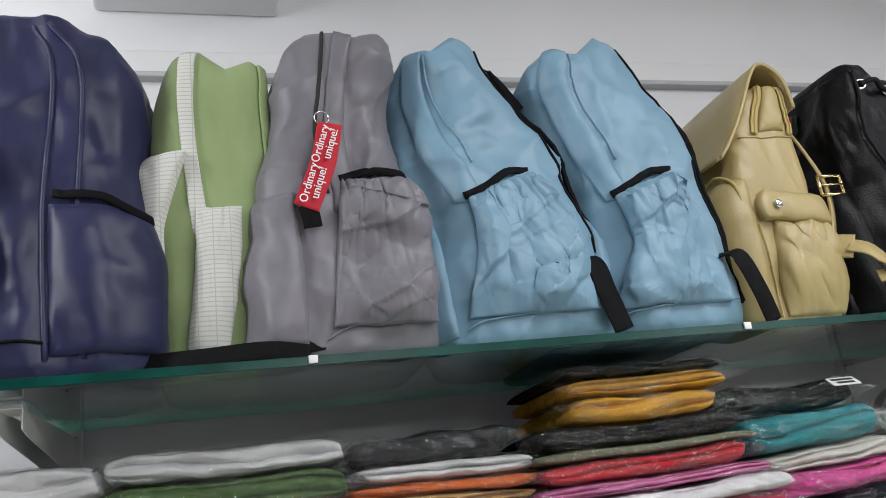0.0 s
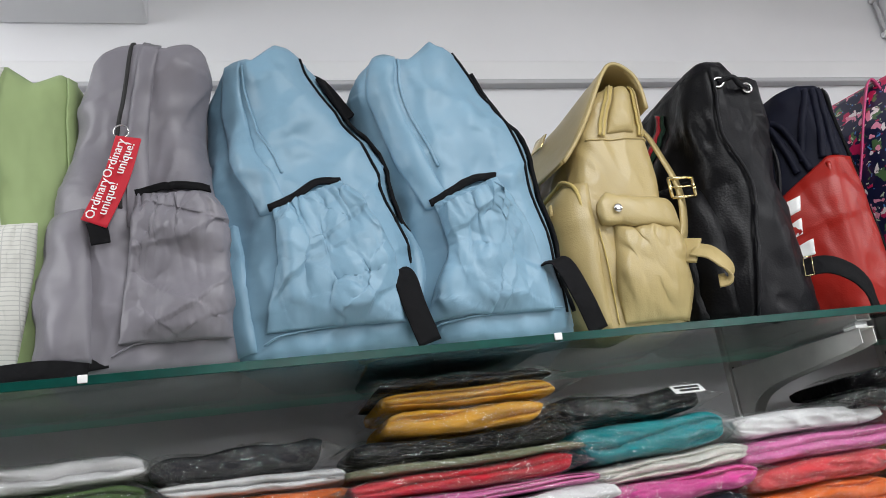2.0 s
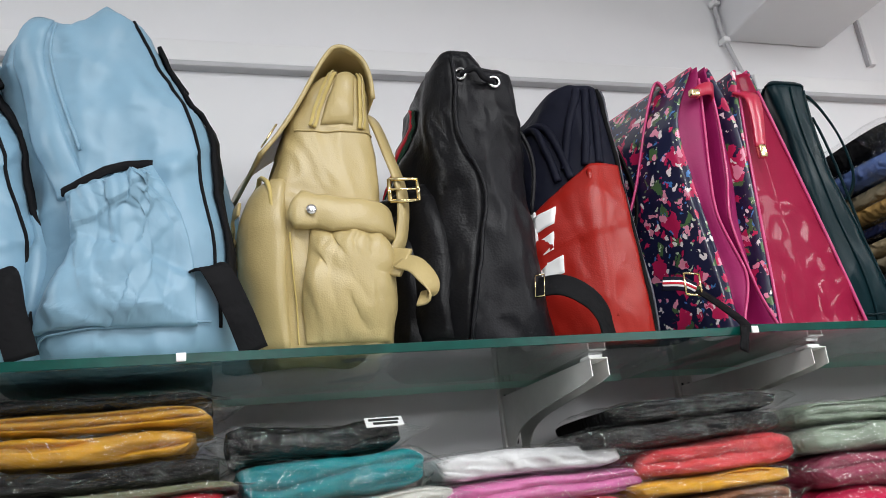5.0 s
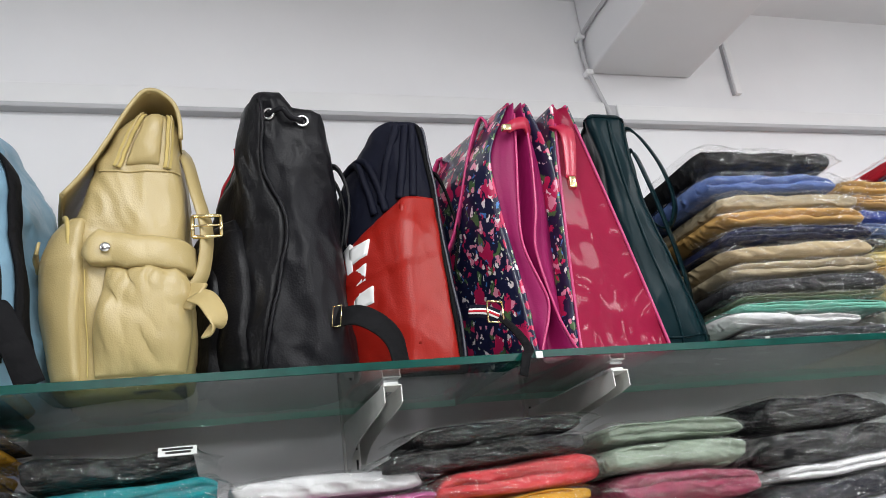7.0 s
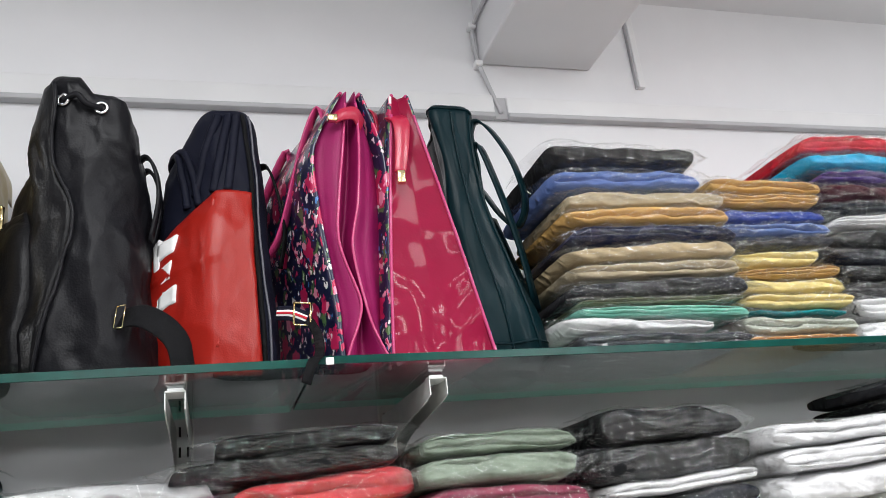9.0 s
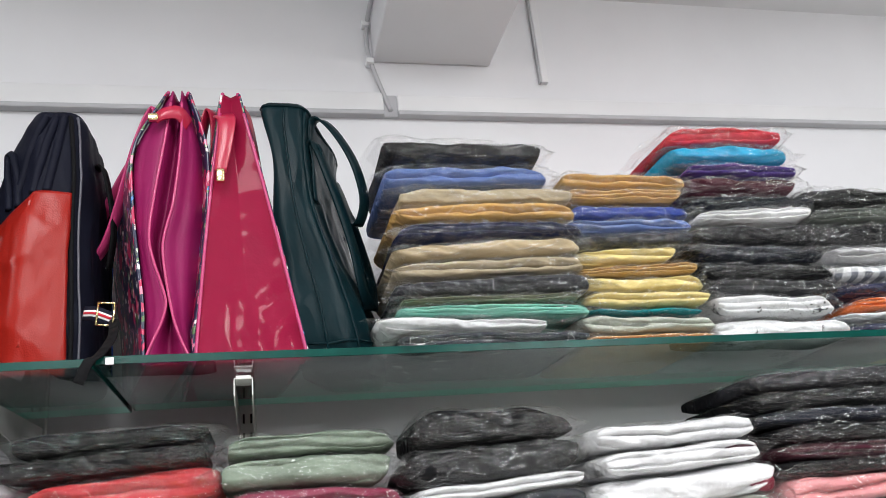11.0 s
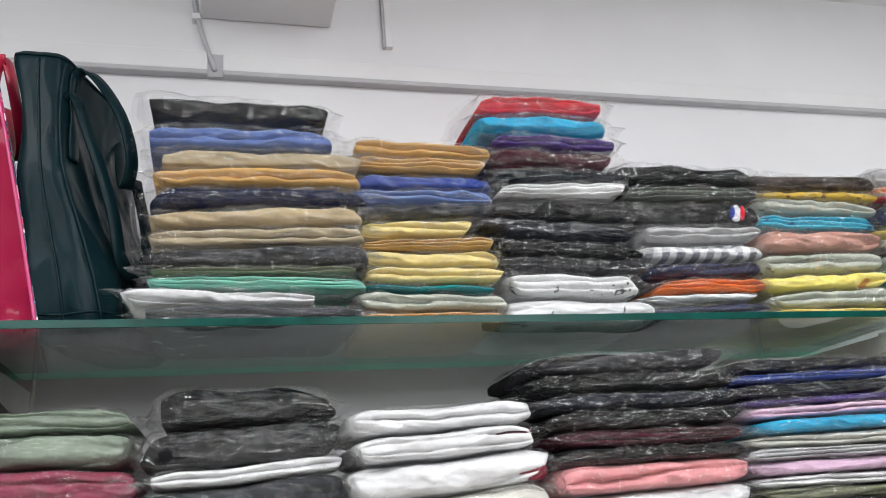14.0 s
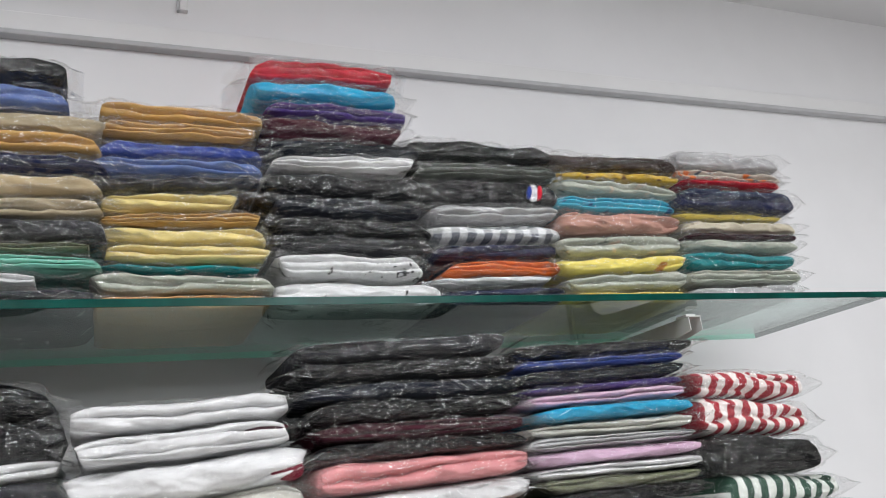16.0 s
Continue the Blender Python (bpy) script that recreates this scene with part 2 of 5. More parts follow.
MAGENTA_PU = leather("magenta_leatherette", (0.25, 0.008, 0.085), 0.5, 300, 0.08, 0.0003, 0.0, 12, 0.25)
PINK_TRIM = leather("bright_pink_trim", (0.48, 0.035, 0.15), 0.4, 300, 0.05, 0.0004, 0.2)
TEAL_PU = leather("dark_teal_leatherette", (0.003, 0.014, 0.018), 0.30, 420, 0.2, 0.0003, spec=0.10)
FLORAL = printed("navy_floral", (0.010, 0.012, 0.045), [((0.08, 0.16, 0.06), 30, 0.30, 3.1), ((0.50, 0.58, 0.42), 52, 0.17, 6.6), ((0.06, 0.20, 0.50), 46, 0.18, 7.7), ((0.50, 0.015, 0.09), 19, 0.36, 1.2), ((0.78, 0.28, 0.40), 27, 0.25, 2.2), ((0.55, 0.015, 0.09), 38, 0.20, 5.2),
    ((0.82, 0.74, 0.74), 36, 0.20, 9.4), ((0.010, 0.012, 0.045), 24, 0.20, 8.1)], 0.35, 0.5, 0.2)
CRIMSON_PU = leather("crimson_leatherette", (0.42, 0.010, 0.045), 0.35, 400, 0.06, 0.0004, 0.3)
WHITE = plain("white_print", (0.82, 0.82, 0.82), 0.5)
ZIP_YELLOW = cloth("yellow_zip_tape", (0.50, 0.385, 0.13), 0.6, 1500, 20, 0.1, 0.06)
GREEN_TAPE = cloth("dark_green_tape", (0.006, 0.035, 0.018), 0.7, 1500, 20, 0.1, 0.06)
BLUE_TAPE = cloth("blue_tape", (0.02, 0.06, 0.25), 0.6, 1500, 20, 0.1, 0.06)
RED_TAPE = cloth("red_ribbon", (0.50, 0.012, 0.028), 0.6, 1500, 20, 0.1, 0.06)


# ---- mesh helpers ----
def finish(bm, name, origin=(0, 0, 0), smooth=True):
    me = bpy.data.meshes.new(name)
    o = Vector(origin)
    for v in bm.verts:
        v.co -= o
    bmesh.ops.recalc_face_normals(bm, faces=bm.faces)
    bm.to_mesh(me)
    bm.free()
    if smooth:
        me.polygons.foreach_set("use_smooth", [True] * len(me.polygons))
    return me


def thing(name, bm, material, base, label, category, group="", kind="", smooth=True):
    ob = new(name, finish(bm, name, base, smooth))
    for m in (material if isinstance(material, tuple) else (material,)):
        ob.data.materials.append(m)
    ob.location = base
    return tagged(ob, label, category, group, kind)


def holder(name, base, label, category, group="", kind=""):
    ob = new(name)
    ob.location = base
    ob.empty_display_size = 0.05
    return tagged(ob, label, category, group, kind)


def world_at(ob):
    p = Vector((0, 0, 0))
    while ob:
        p += ob.location
        ob = ob.parent
    return p


def part(name, bm, material, parent, label="", smooth=True):
    ob = new(name, finish(bm, name, world_at(parent), smooth))
    for m in (material if isinstance(material, tuple) else (material,)):
        ob.data.materials.append(m)
    ob.parent = parent
    return tagged(ob, label)


def box(bm, x0, x1, y0, y1, z0, z1, bevel=0.0):
    vs = [bm.verts.new((x, y, z)) for z in (z0, z1) for x, y in ((x0, y0), (x1, y0), (x1, y1), (x0, y1))]
    fs = [bm.faces.new([vs[i] for i in f]) for f in ((3, 2, 1, 0), (4, 5, 6, 7), (0, 1, 5, 4), (1, 2, 6, 5), (2, 3, 7, 6), (3, 0, 4, 7))]
    if bevel:
        es = list({e for f in fs for e in f.edges})
        bmesh.ops.bevel(bm, geom=es, offset=bevel, segments=2, affect="EDGES", profile=0.5)
    return bm


def boxed(*a, bevel=0.0):
    return box(bmesh.new(), *a, bevel=bevel)


def smooth_path(pts, n):
    """A Catmull-Rom curve through the points."""
    p = np.array(pts, float)
    q = np.vstack([2 * p[0] - p[1], p, 2 * p[-1] - p[-2]])
    out = []
    for s in np.linspace(0, len(p) - 1, n):
        i = min(int(s), len(p) - 2)
        t = s - i
        a, b, c, d = q[i], q[i + 1], q[i + 2], q[i + 3]
        out.append(0.5 * (2 * b + (c - a) * t + (2 * a - 5 * b + 4 * c - d) * t * t + (3 * b - a - 3 * c + d) * t ** 3))
    return np.array(out)


def tube(pts, r, n=24, sides=8, bm=None, curve=True):
    bm = bm or bmesh.new()
    p = smooth_path(pts, n) if curve else np.array(pts, float)
    rings = []
    for i in range(len(p)):
        t = Vector(p[min(i + 1, len(p) - 1)] - p[max(i - 1, 0)]).normalized()
        a = t.orthogonal().normalized() if i == 0 else (a - t * a.dot(t)).normalized()
        b = t.cross(a)
        rings.append([bm.verts.new(Vector(p[i]) + (a * math.cos(k) + b * math.sin(k)) * r) for k in np.linspace(0, 2 * math.pi, sides, endpoint=False)])
    for r0, r1 in zip(rings, rings[1:]):
        for k in range(sides):
            bm.faces.new((r0[k], r0[(k + 1) % sides], r1[(k + 1) % sides], r1[k]))
    bm.faces.new(rings[0][::-1])
    bm.faces.new(rings[-1])
    return bm


def ribbon(pts, width, thick, across, n=28, bm=None, taper=1.0):
    """A strap: a flat band along a smooth path; across: the direction of its width, one or one for each point."""
    bm = bm or bmesh.new()
    p = smooth_path(pts, n)
    ac = smooth_path(across, n) if isinstance(across[0], (tuple, list)) else np.array([across] * n, float)
    rings = []
    for i in range(n):
        t = Vector(p[min(i + 1, n - 1)] - p[max(i - 1, 0)]).normalized()
        w = Vector(ac[i])
        w = (w - t * w.dot(t)).normalized()
        nn = t.cross(w)
        c, hw, ht = Vector(p[i]), width / 2 * (1 + (taper - 1) * i / (n - 1)), thick / 2
        rings.append([bm.verts.new(c + w * (hw * a) + nn * (ht * b)) for a, b in ((-1, -0.4), (-0.93, -1), (0.93, -1), (1, -0.4), (1, 0.4), (0.93, 1), (-0.93, 1), (-1, 0.4))])
    for r0, r1 in zip(rings, rings[1:]):
        for k in range(8):
            bm.faces.new((r0[k], r0[(k + 1) % 8], r1[(k + 1) % 8], r1[k]))
    bm.faces.new(rings[0][::-1])
    bm.faces.new(rings[-1])
    return bm


def grid_faces(bm, g, wrap=False, tri=None):
    vs = [[bm.verts.new(p) for p in row] for row in g]
    nu = len(vs[0])
    for a, b in zip(vs, vs[1:]):
        for k in range(nu if wrap else nu - 1):
            q = (a[k], a[(k + 1) % nu], b[(k + 1) % nu], b[k])
            if tri is None:
                bm.faces.new(q)
            elif tri.random() < 0.5:
                bm.faces.new((q[0], q[1], q[2]))
                bm.faces.new((q[0], q[2], q[3]))
            else:
                bm.faces.new((q[0], q[1], q[3]))
                bm.faces.new((q[1], q[2], q[3]))
    return vs


def slab(pts, thick, nrm):
    """A closed sheet: a grid of points, thickened along nrm."""
    g = np.array(pts, float)
    off = np.array(nrm, float) * thick
    bm = bmesh.new()
    a, b = grid_faces(bm, g), grid_faces(bm, g + off)
    R, C = len(a), len(a[0])
    loop = [(0, c) for c in range(C)] + [(r, C - 1) for r in range(1, R)] + [(R - 1, c) for c in range(C - 2, -1, -1)] + [(r, 0) for r in range(R - 2, 0, -1)]
    for (r0, c0), (r1, c1) in zip(loop, loop[1:] + loop[:1]):
        bm.faces.new((a[r0][c0], a[r1][c1], b[r1][c1], b[r0][c0]))
    return bm


def ridged(p, scale, seed):
    """Folds: sharp crests between soft hollows."""
    q = Vector((p[0] * scale[0] + seed * 7.3, p[1] * scale[1] - seed * 3.1, p[2] * scale[2] + seed * 1.7))
    q.x += 0.45 * q.z
    q += noise.noise_vector(q * 0.5) * 0.45
    return 0.62 * (1 - abs(noise.noise(q)) * 1.7) + 0.38 * (1 - abs(noise.noise(q * 2.3 + Vector((3.1, 1.7, 5.2)))) * 1.7)


def crumple(p, scale, seed):
    """Facets with sharp creases between them, as in crushed nylon."""
    q = Vector((p[0] * scale[0] + seed * 5.3, p[1] * scale[1] - seed * 2.1, p[2] * scale[2] + p[0] * scale[0] * 0.5 + seed))
    q += noise.noise_vector(q * 0.7) * 0.5
    return noise.voronoi(q)[0][0]


def creased(p, scale, seed):
    """Flat facets that meet in straight, crisp creases, as in crushed nylon; scale: creases per metre."""
    r = random.Random(int(seed * 10))
    q = Vector((p[0] + 0.4 * p[1], p[1], p[2]))
    w = noise.noise_vector(q * 7 + Vector((seed, 0, 0))) * 0.018
    h = 0.0
    for k in range(5):
        a = r.uniform(0.15, 1.35) * (1 if k % 2 else -1)
        m = 0.4 + 0.9 * max(0.0, 0.5 + noise.noise(q * 9 + Vector((k * 3.3, seed, 1))))
        s = scale * (0.6 + 0.35 * k) * ((q.x + w.x) * math.cos(a) + (q.z + w.z) * math.sin(a)) + r.random()
        h += m * abs((s % 1.0) - 0.42) / (0.7 + 0.3 * k)
    return 0.55 * h


class Soft:
    """A stuffed cloth body, lofted through levels (z, x_left, x_right, y_front, y_back, squareness).
    Round it u runs 0..1 over the front, 1..2 over the right side, 2..3 over the back, 3..4 over the left side; v runs 0..1 upwards."""

    def __init__(self, levels, nu=160, nv=112, folds=(), seed=1.0, crown=(), shear=0.0, chamfer=(), slope=0.7):
        fine = smooth_path(levels, 600)
        d = np.abs(np.diff(fine[:, 0])) + 0.35 * np.abs(np.diff(fine[:, 1])) + 0.35 * np.abs(np.diff(fine[:, 2])) + 1e-6
        s = np.concatenate([[0], np.cumsum(d)])
        lv = np.stack([np.interp(np.linspace(0, s[-1], nv), s, fine[:, c]) for c in range(6)], 1)
        z = np.maximum.accumulate(lv[:, 0])
        self.vrow = (z - z[0]) / (z[-1] - z[0]) + np.arange(nv) * 1e-7
        g = np.zeros((nv, nu, 3))
        for i, (z, xl, xr, yf, yb, k) in enumerate(lv):
            for j in range(nu):
                u = 4 * j / nu
                f = u % 1
                s, t = ((-1 + 2 * f, -1), (1, -1 + 2 * f), (1 - 2 * f, 1), (-1, 1 - 2 * f))[int(u)]
                d = (abs(s) ** k + abs(t) ** k) ** (1 / k)
                g[i, j] = ((xl + xr) / 2 + (xr - xl) / 2 * s / d, (yf + yb) / 2 + (yb - yf) / 2 * t / d, z)
        self.g, self.nu, self.nv = g, nu, nv
        g[:, :, 0] += shear * (g[:, :, 1] - 1.0)
        if chamfer:
            # the front face falls away to the left of a corner line, given as (z, x)
            cz, cx = zip(*chamfer)
            away = np.maximum(0, np.interp(g[:, :, 2], cz, cx) - g[:, :, 0])
            yf, yb = lv[:, 3][:, None], lv[:, 4][:, None]
            g[:, :, 1] += slope * away * np.clip((yb - g[:, :, 1]) / (yb - yf), 0, 1)
        if crown:
            # an uneven top edge: rises and dips along x
            w = np.clip((self.vrow - 0.80) / 0.20, 0, 1)[:, None] ** 1.5
            cxs, dzs = zip(*crown)
            g[:, :, 2] += w * np.interp(g[:, :, 0], cxs, dzs)
        self.normals()
        for amp, scale, sd in folds:
            for i in range(nv):
                e = min(1.0, i / 4, (nv - 1 - i) / 4)
                for j in range(nu):
                    h = (creased(g[i, j], scale[0], sd + seed) if amp < 0 else ridged(g[i, j], scale, sd + seed)) - 0.35
                    self.g[i, j] = self.g[i, j] + self.n[i, j] * (abs(amp) * h * (0.3 + 0.7 * e))
        self.normals()

    def normals(self):
        g = self.g
        du = np.roll(g, -1, 1) - np.roll(g, 1, 1)
        dv = np.gradient(g, axis=0)
        n = np.cross(du, dv)
        self.n = n / np.maximum(np.linalg.norm(n, axis=2, keepdims=True), 1e-9)

    def at(self, u, v, off=0.0):
        j, i = (u % 4) / 4 * self.nu, float(np.interp(v, self.vrow, np.arange(self.nv)))
        j0, i0 = int(j) % self.nu, min(int(i), self.nv - 2)
        fj, fi, j1 = j - int(j), i - i0, (int(j) + 1) % self.nu
        def mix(a):
            return (a[i0, j0] * (1 - fj) + a[i0, j1] * fj) * (1 - fi) + (a[i0 + 1, j0] * (1 - fj) + a[i0 + 1, j1] * fj) * fi
        return mix(self.g) + mix(self.n) * off

    def body(self):
        bm = bmesh.new()
        vs = grid_faces(bm, self.g, True)
        bm.faces.new(vs[0][::-1])
        c = bm.verts.new(self.g[-1].mean(0))
        for k in range(self.nu):
            bm.faces.new((vs[-1][k], vs[-1][(k + 1) % self.nu], c))
        return bm

    def patch(self, outline, off=0.004, bulge=0.0, n=26, m=26, folds=0.0, seed=1.0, scale=(20, 20, 9), kink=1.0, gather=0.0, pleats=9):
        """A panel sewn on: outline gives (u_left, u_right) at v, as rows (v, u_left, u_right); its rim turns down to the body."""
        rows = smooth_path(outline, m)
        g = []
        for i in range(-1, m + 1):
            v, ul, ur, dv0 = (*rows[min(max(i, 0), m - 1)], 0.0)[:4]
            row = []
            for j in range(-1, n + 1):
                f = min(max(j, 0), n - 1) / (n - 1)
                rim = i < 0 or i == m or j < 0 or j == n
                q = math.sin(math.pi * f) * math.sin(math.pi * min(max(i, 0), m - 1) / (m - 1))
                o = -0.004 if rim else off + bulge * max(0, q) ** 0.6
                dv = dv0 * min(f, kink) / max(f, 1e-6)
                p = self.at(ul + (ur - ul) * f, v + dv * f, 0)
                if folds and not rim:
                    o += folds * ((0.2 if scale[0] < 8 else 0.6) * ridged(p, scale, seed) + (1.2 * creased(p, scale[0] * 0.7, seed + 2) if scale[0] < 8 else 0.6 * crumple(p, scale, seed + 2)) - 0.4) * min(1, q * 3 + 0.2)
                if gather and not rim:
                    # pleats drawn in by the elastic, fading downwards
                    k = (m - 1 - min(max(i, 0), m - 1)) / (m - 1)
                    ph = pleats * f + 0.9 * noise.noise(Vector((f * 5, k * 2.2, seed)))
                    o += gather * (abs(math.sin(math.pi * ph)) - 0.5) * math.exp(-4.0 * k) * min(1, 6 * k + 0.25)
                row.append(self.at(ul + (ur - ul) * f, v + dv * f, o))
            g.append(row)
        bm = bmesh.new()
        grid_faces(bm, g)
        return bm

    def line(self, uv, r=0.002, off=0.001, n=40, sides=6):
        return tube([self.at(u, v, off) for u, v in smooth_path(uv, n)], r, n, sides, curve=False)

    def band(self, uv, width, thick=0.003, off=0.002, n=30):
        """A flat tape laid on the body along (u, v) points."""
        path = smooth_path(uv, n)
        p = [self.at(u, v, off) for u, v in path]
        nr = [self.at(u, v, off + 0.01) - self.at(u, v, off) for u, v in path]
        ac = []
        for i in range(n):
            t = p[min(i + 1, n - 1)] - p[max(i - 1, 0)]
            ac.append(tuple(np.cross(nr[i], t)))
        return ribbon([tuple(q) for q in p], width, thick, ac, n)


# ---- structure ----
GLASS_Z = 1.722          # underside of the upper shelf at its middle joint
JOINT = 1.345
def shelf_top(x):
    """Height of the glass's upper face along the shelf."""
    return GLASS_Z + 0.012 + (-0.002 * (JOINT - x) / 1.5 if x < JOINT else -0.010 * (x - JOINT))


YW = 1.42
thing("wall_back", boxed(-3.2, 6.2, YW, YW + 0.15, 0, 3.0), WALL, (0, YW, 0), "white painted shop wall behind the glass shelves", "wall", kind="structure", smooth=False)
thing("wall_left", boxed(-3.35, -3.2, -4.2, YW + 0.15, 0, 3.0), STOCK, (-3.2, 0, 0), "plain dull grey wall of the shop", "wall", kind="structure", smooth=False)
thing("wall_right", boxed(6.2, 6.35, -4.2, YW + 0.15, 0, 3.0), STOCK, (6.2, 0, 0), "plain dull grey wall of the shop", "wall", kind="structure", smooth=False)
thing("wall_front", boxed(-3.2, 6.2, -4.35, -4.2, 0, 3.0), STOCK, (0, -4.2, 0), "plain dull grey wall of the shop", "wall", kind="structure", smooth=False)
thing("floor", boxed(-3.35, 6.35, -4.35, YW + 0.15, -0.1, 0), FLOOR, (0, 0, 0), "pale tiled shop floor", "floor", kind="structure", smooth=False)
bm = boxed(-3.2, 6.2, -4.2, YW, 2.756, 3.0)
thing("ceiling", bm, CEIL, (0, 0, 2.65), "white painted plaster ceiling", "ceiling", kind="structure", smooth=False)
for bx0, bx1, bz in ((1.835, 2.125, 2.536), (-0.32, 0.03, 2.54)):
    thing("ceiling_beam", boxed(bx0, bx1, -4.2, YW - 0.002, bz, 2.90, bevel=0.006), CEIL, (bx0, 0, bz), "white plastered ceiling beam running to the wall", "beam", "ceiling beams", "structure", False)

trunking = holder("cable_trunking", (0.5, YW, 2.385), "white plastic cable trunking along the wall", "trunking", kind="structure")
for x0, x1 in ((-3.2, 1.852), (1.884, 6.2)):
    part("duct", boxed(x0, x1, YW - 0.018, YW + 0.001, 2.398, 2.446 if x0 < 0 else 2.441, bevel=0.003), TRUNK, trunking, smooth=False)
    part("lower_rail", boxed(x0, x1, YW - 0.024, YW + 0.001, 2.385, 2.397, bevel=0.003), CABLE, trunking, "grey lower lip of the trunking", smooth=False)
part("open_joint", boxed(1.852, 1.884, YW - 0.012, YW + 0.001, 2.385, 2.441), CABLE, trunking, "grey gap between trunking lengths", smooth=False)
riser = holder("trunking_riser", (2.257, YW, 2.49), "short vertical grey-white trunking under the ceiling", "trunking", kind="structure")
part("duct", boxed(2.251, 2.268, YW - 0.014, YW + 0.001, 2.490, 2.757, bevel=0.002), TRUNK, riser, smooth=False)
part("side_seam", boxed(2.246, 2.2505, YW - 0.012, YW + 0.001, 2.490, 2.757), CABLE, riser, smooth=False)
cable = holder("ceiling_cable", (1.84, YW - 0.01, 2.40), "grey cable clipped up the wall and along the beam", "cable")
part("cable", tube([(1.868, 1.405, 2.398), (1.845, 1.404, 2.47), (1.828, 1.405, 2.535), (1.822, 1.404, 2.585), (1.826, 1.395, 2.636), (1.828, 1.25, 2.645), (1.824, 1.0, 2.642), (1.828, 0.6, 2.645), (1.826, 0, 2.645), (1.828, -1.5, 2.645)], 0.0055, 70), CABLE, cable)
for cx, cy, cz in ((1.828, 1.408, 2.528), (1.823, 1.406, 2.632), (1.829, 1.18, 2.645), (1.829, 0.75, 2.645), (1.829, 0.2, 2.645)):
    part("cable_clip", boxed(cx - 0.010, cx + 0.008, cy - 0.014, cy + 0.010, cz - 0.007, cz + 0.007, bevel=0.002), TRUNK, cable, "white cable clip")


def glass_shelf(x0, x1, z0, z1, yf=0.938, yb=1.300):
    """A 12 mm glass shelf from x0 to x1 whose underside runs from z0 to z1."""
    ob = holder("glass_shelf", (x0, yf, z0), "clear glass shelf with a dark green polished edge", "shelf", "glass wall shelves")
    T = 0.012
    e = 0.0015
    def slope(bm):
        for v in bm.verts:
            v.co.z += z0 + (z1 - z0) * (v.co.x - x0) / (x1 - x0)
        return bm
    part("pane", slope(boxed(x0 + e, x1 - e, yf + e, yb - e, 0, T)), GLASS, ob, "clear pale green glass", smooth=False).visible_shadow = False
    part("front_edge", slope(boxed(x0, x1, yf, yf + e - 0.0002, 0.0004, T - 0.0004, bevel=0.0005)), EDGE, ob, "dark green polished glass edge", smooth=False)
    # rear edge coloured brighter than the others to stand for its glow
    part("rear_edge", slope(boxed(x0, x1, yb - e + 0.0002, yb, 0.0004, T - 0.0004)), EDGE_REAR_GLOW, ob, "rear glass edge, bright green colour standing for light led through the glass", smooth=False)
    for xa in (x0, x1 - e):
        part("side_edge", slope(boxed(xa + 0.0001, xa + e - 0.0001, yf + 0.002, yb - 0.002, 0.0004, T - 0.0004)), EDGE, ob, "dark green glass edge", smooth=False)
    return ob


glass_shelf(-0.62, JOINT - 0.002, GLASS_Z - 0.006, GLASS_Z - 0.003)
glass_shelf(JOINT + 0.002, 3.51, GLASS_Z, GLASS_Z - 0.0215)
glass_shelf(-0.62, JOINT - 0.002, 1.288, 1.288)
glass_shelf(JOINT + 0.002, 3.51, 1.288, 1.288)


def shelf_bracket(x, top):
    """A folded steel arm hooked into a slotted upright."""
    ob = holder("shelf_bracket", (x, 1.40, top - 0.2), "off-white pressed steel shelf bracket hooked into a slotted upright", "bracket", "shelf brackets")
    prof = smooth_path([(1.398, -0.002), (1.25, -0.004), (1.10, -0.006), (1.022, -0.007)], 14).tolist()
    low = smooth_path([(1.022, -0.032), (1.06, -0.038), (1.16, -0.046), (1.28, -0.058), (1.345, -0.080), (1.374, -0.130), (1.381, -0.190)], 22).tolist()
    for dx in (-0.014, 0.0125):
        bm = bmesh.new()
        up = [[(x + dx + s, y, top + z) for y, z in prof + low + [(1.398, -0.190)]] for s in (0, 0.0016)]
        fa, fb = [[bm.verts.new(p) for p in r] for r in up]
        bm.faces.new(fa)
        bm.faces.new(fb[::-1])
        for k in range(len(fa)):
            bm.faces.new((fa[k], fa[(k + 1) % len(fa)], fb[(k + 1) % len(fa)], fb[k]))
        part("cheek", bm, STEEL, ob, smooth=False)
    part("tip_fold", boxed(x - 0.014, x + 0.0141, 1.020, 1.070, top - 0.0085, top - 0.0060, bevel=0.0008), STEEL, ob, smooth=False)
    part("rubber_pad", boxed(x - 0.011, x + 0.011, 1.03, 1.06, top - 0.0055, top - 0.0005, bevel=0.001), WHITE, ob, "clear white pad under the glass", smooth=False)
    return ob


def slotted_upright(x):
    ob = holder("slotted_upright", (x, YW, 0.3), "off-white slotted steel upright on the wall", "upright", "slotted uprights")
    part("channel", boxed(x - 0.017, x + 0.017, YW - 0.016, YW + 0.001, 0.30, 1.775, bevel=0.002), STEEL, ob, smooth=False)
    z = 1.20
    while z < 1.75:
        for dx in (-0.009, 0.005):
            part("slot", boxed(x + dx, x + dx + 0.004, YW - 0.0172, YW - 0.0150, z, z + 0.018), DARK, ob, "dark slot", smooth=False)
        z += 0.036
    return ob


for ux in (-0.345, 1.162, 1.538, 3.10):
    slotted_upright(ux)
    shelf_bracket(ux, shelf_top(ux) - 0.014)
    shelf_bracket(ux, 1.286)


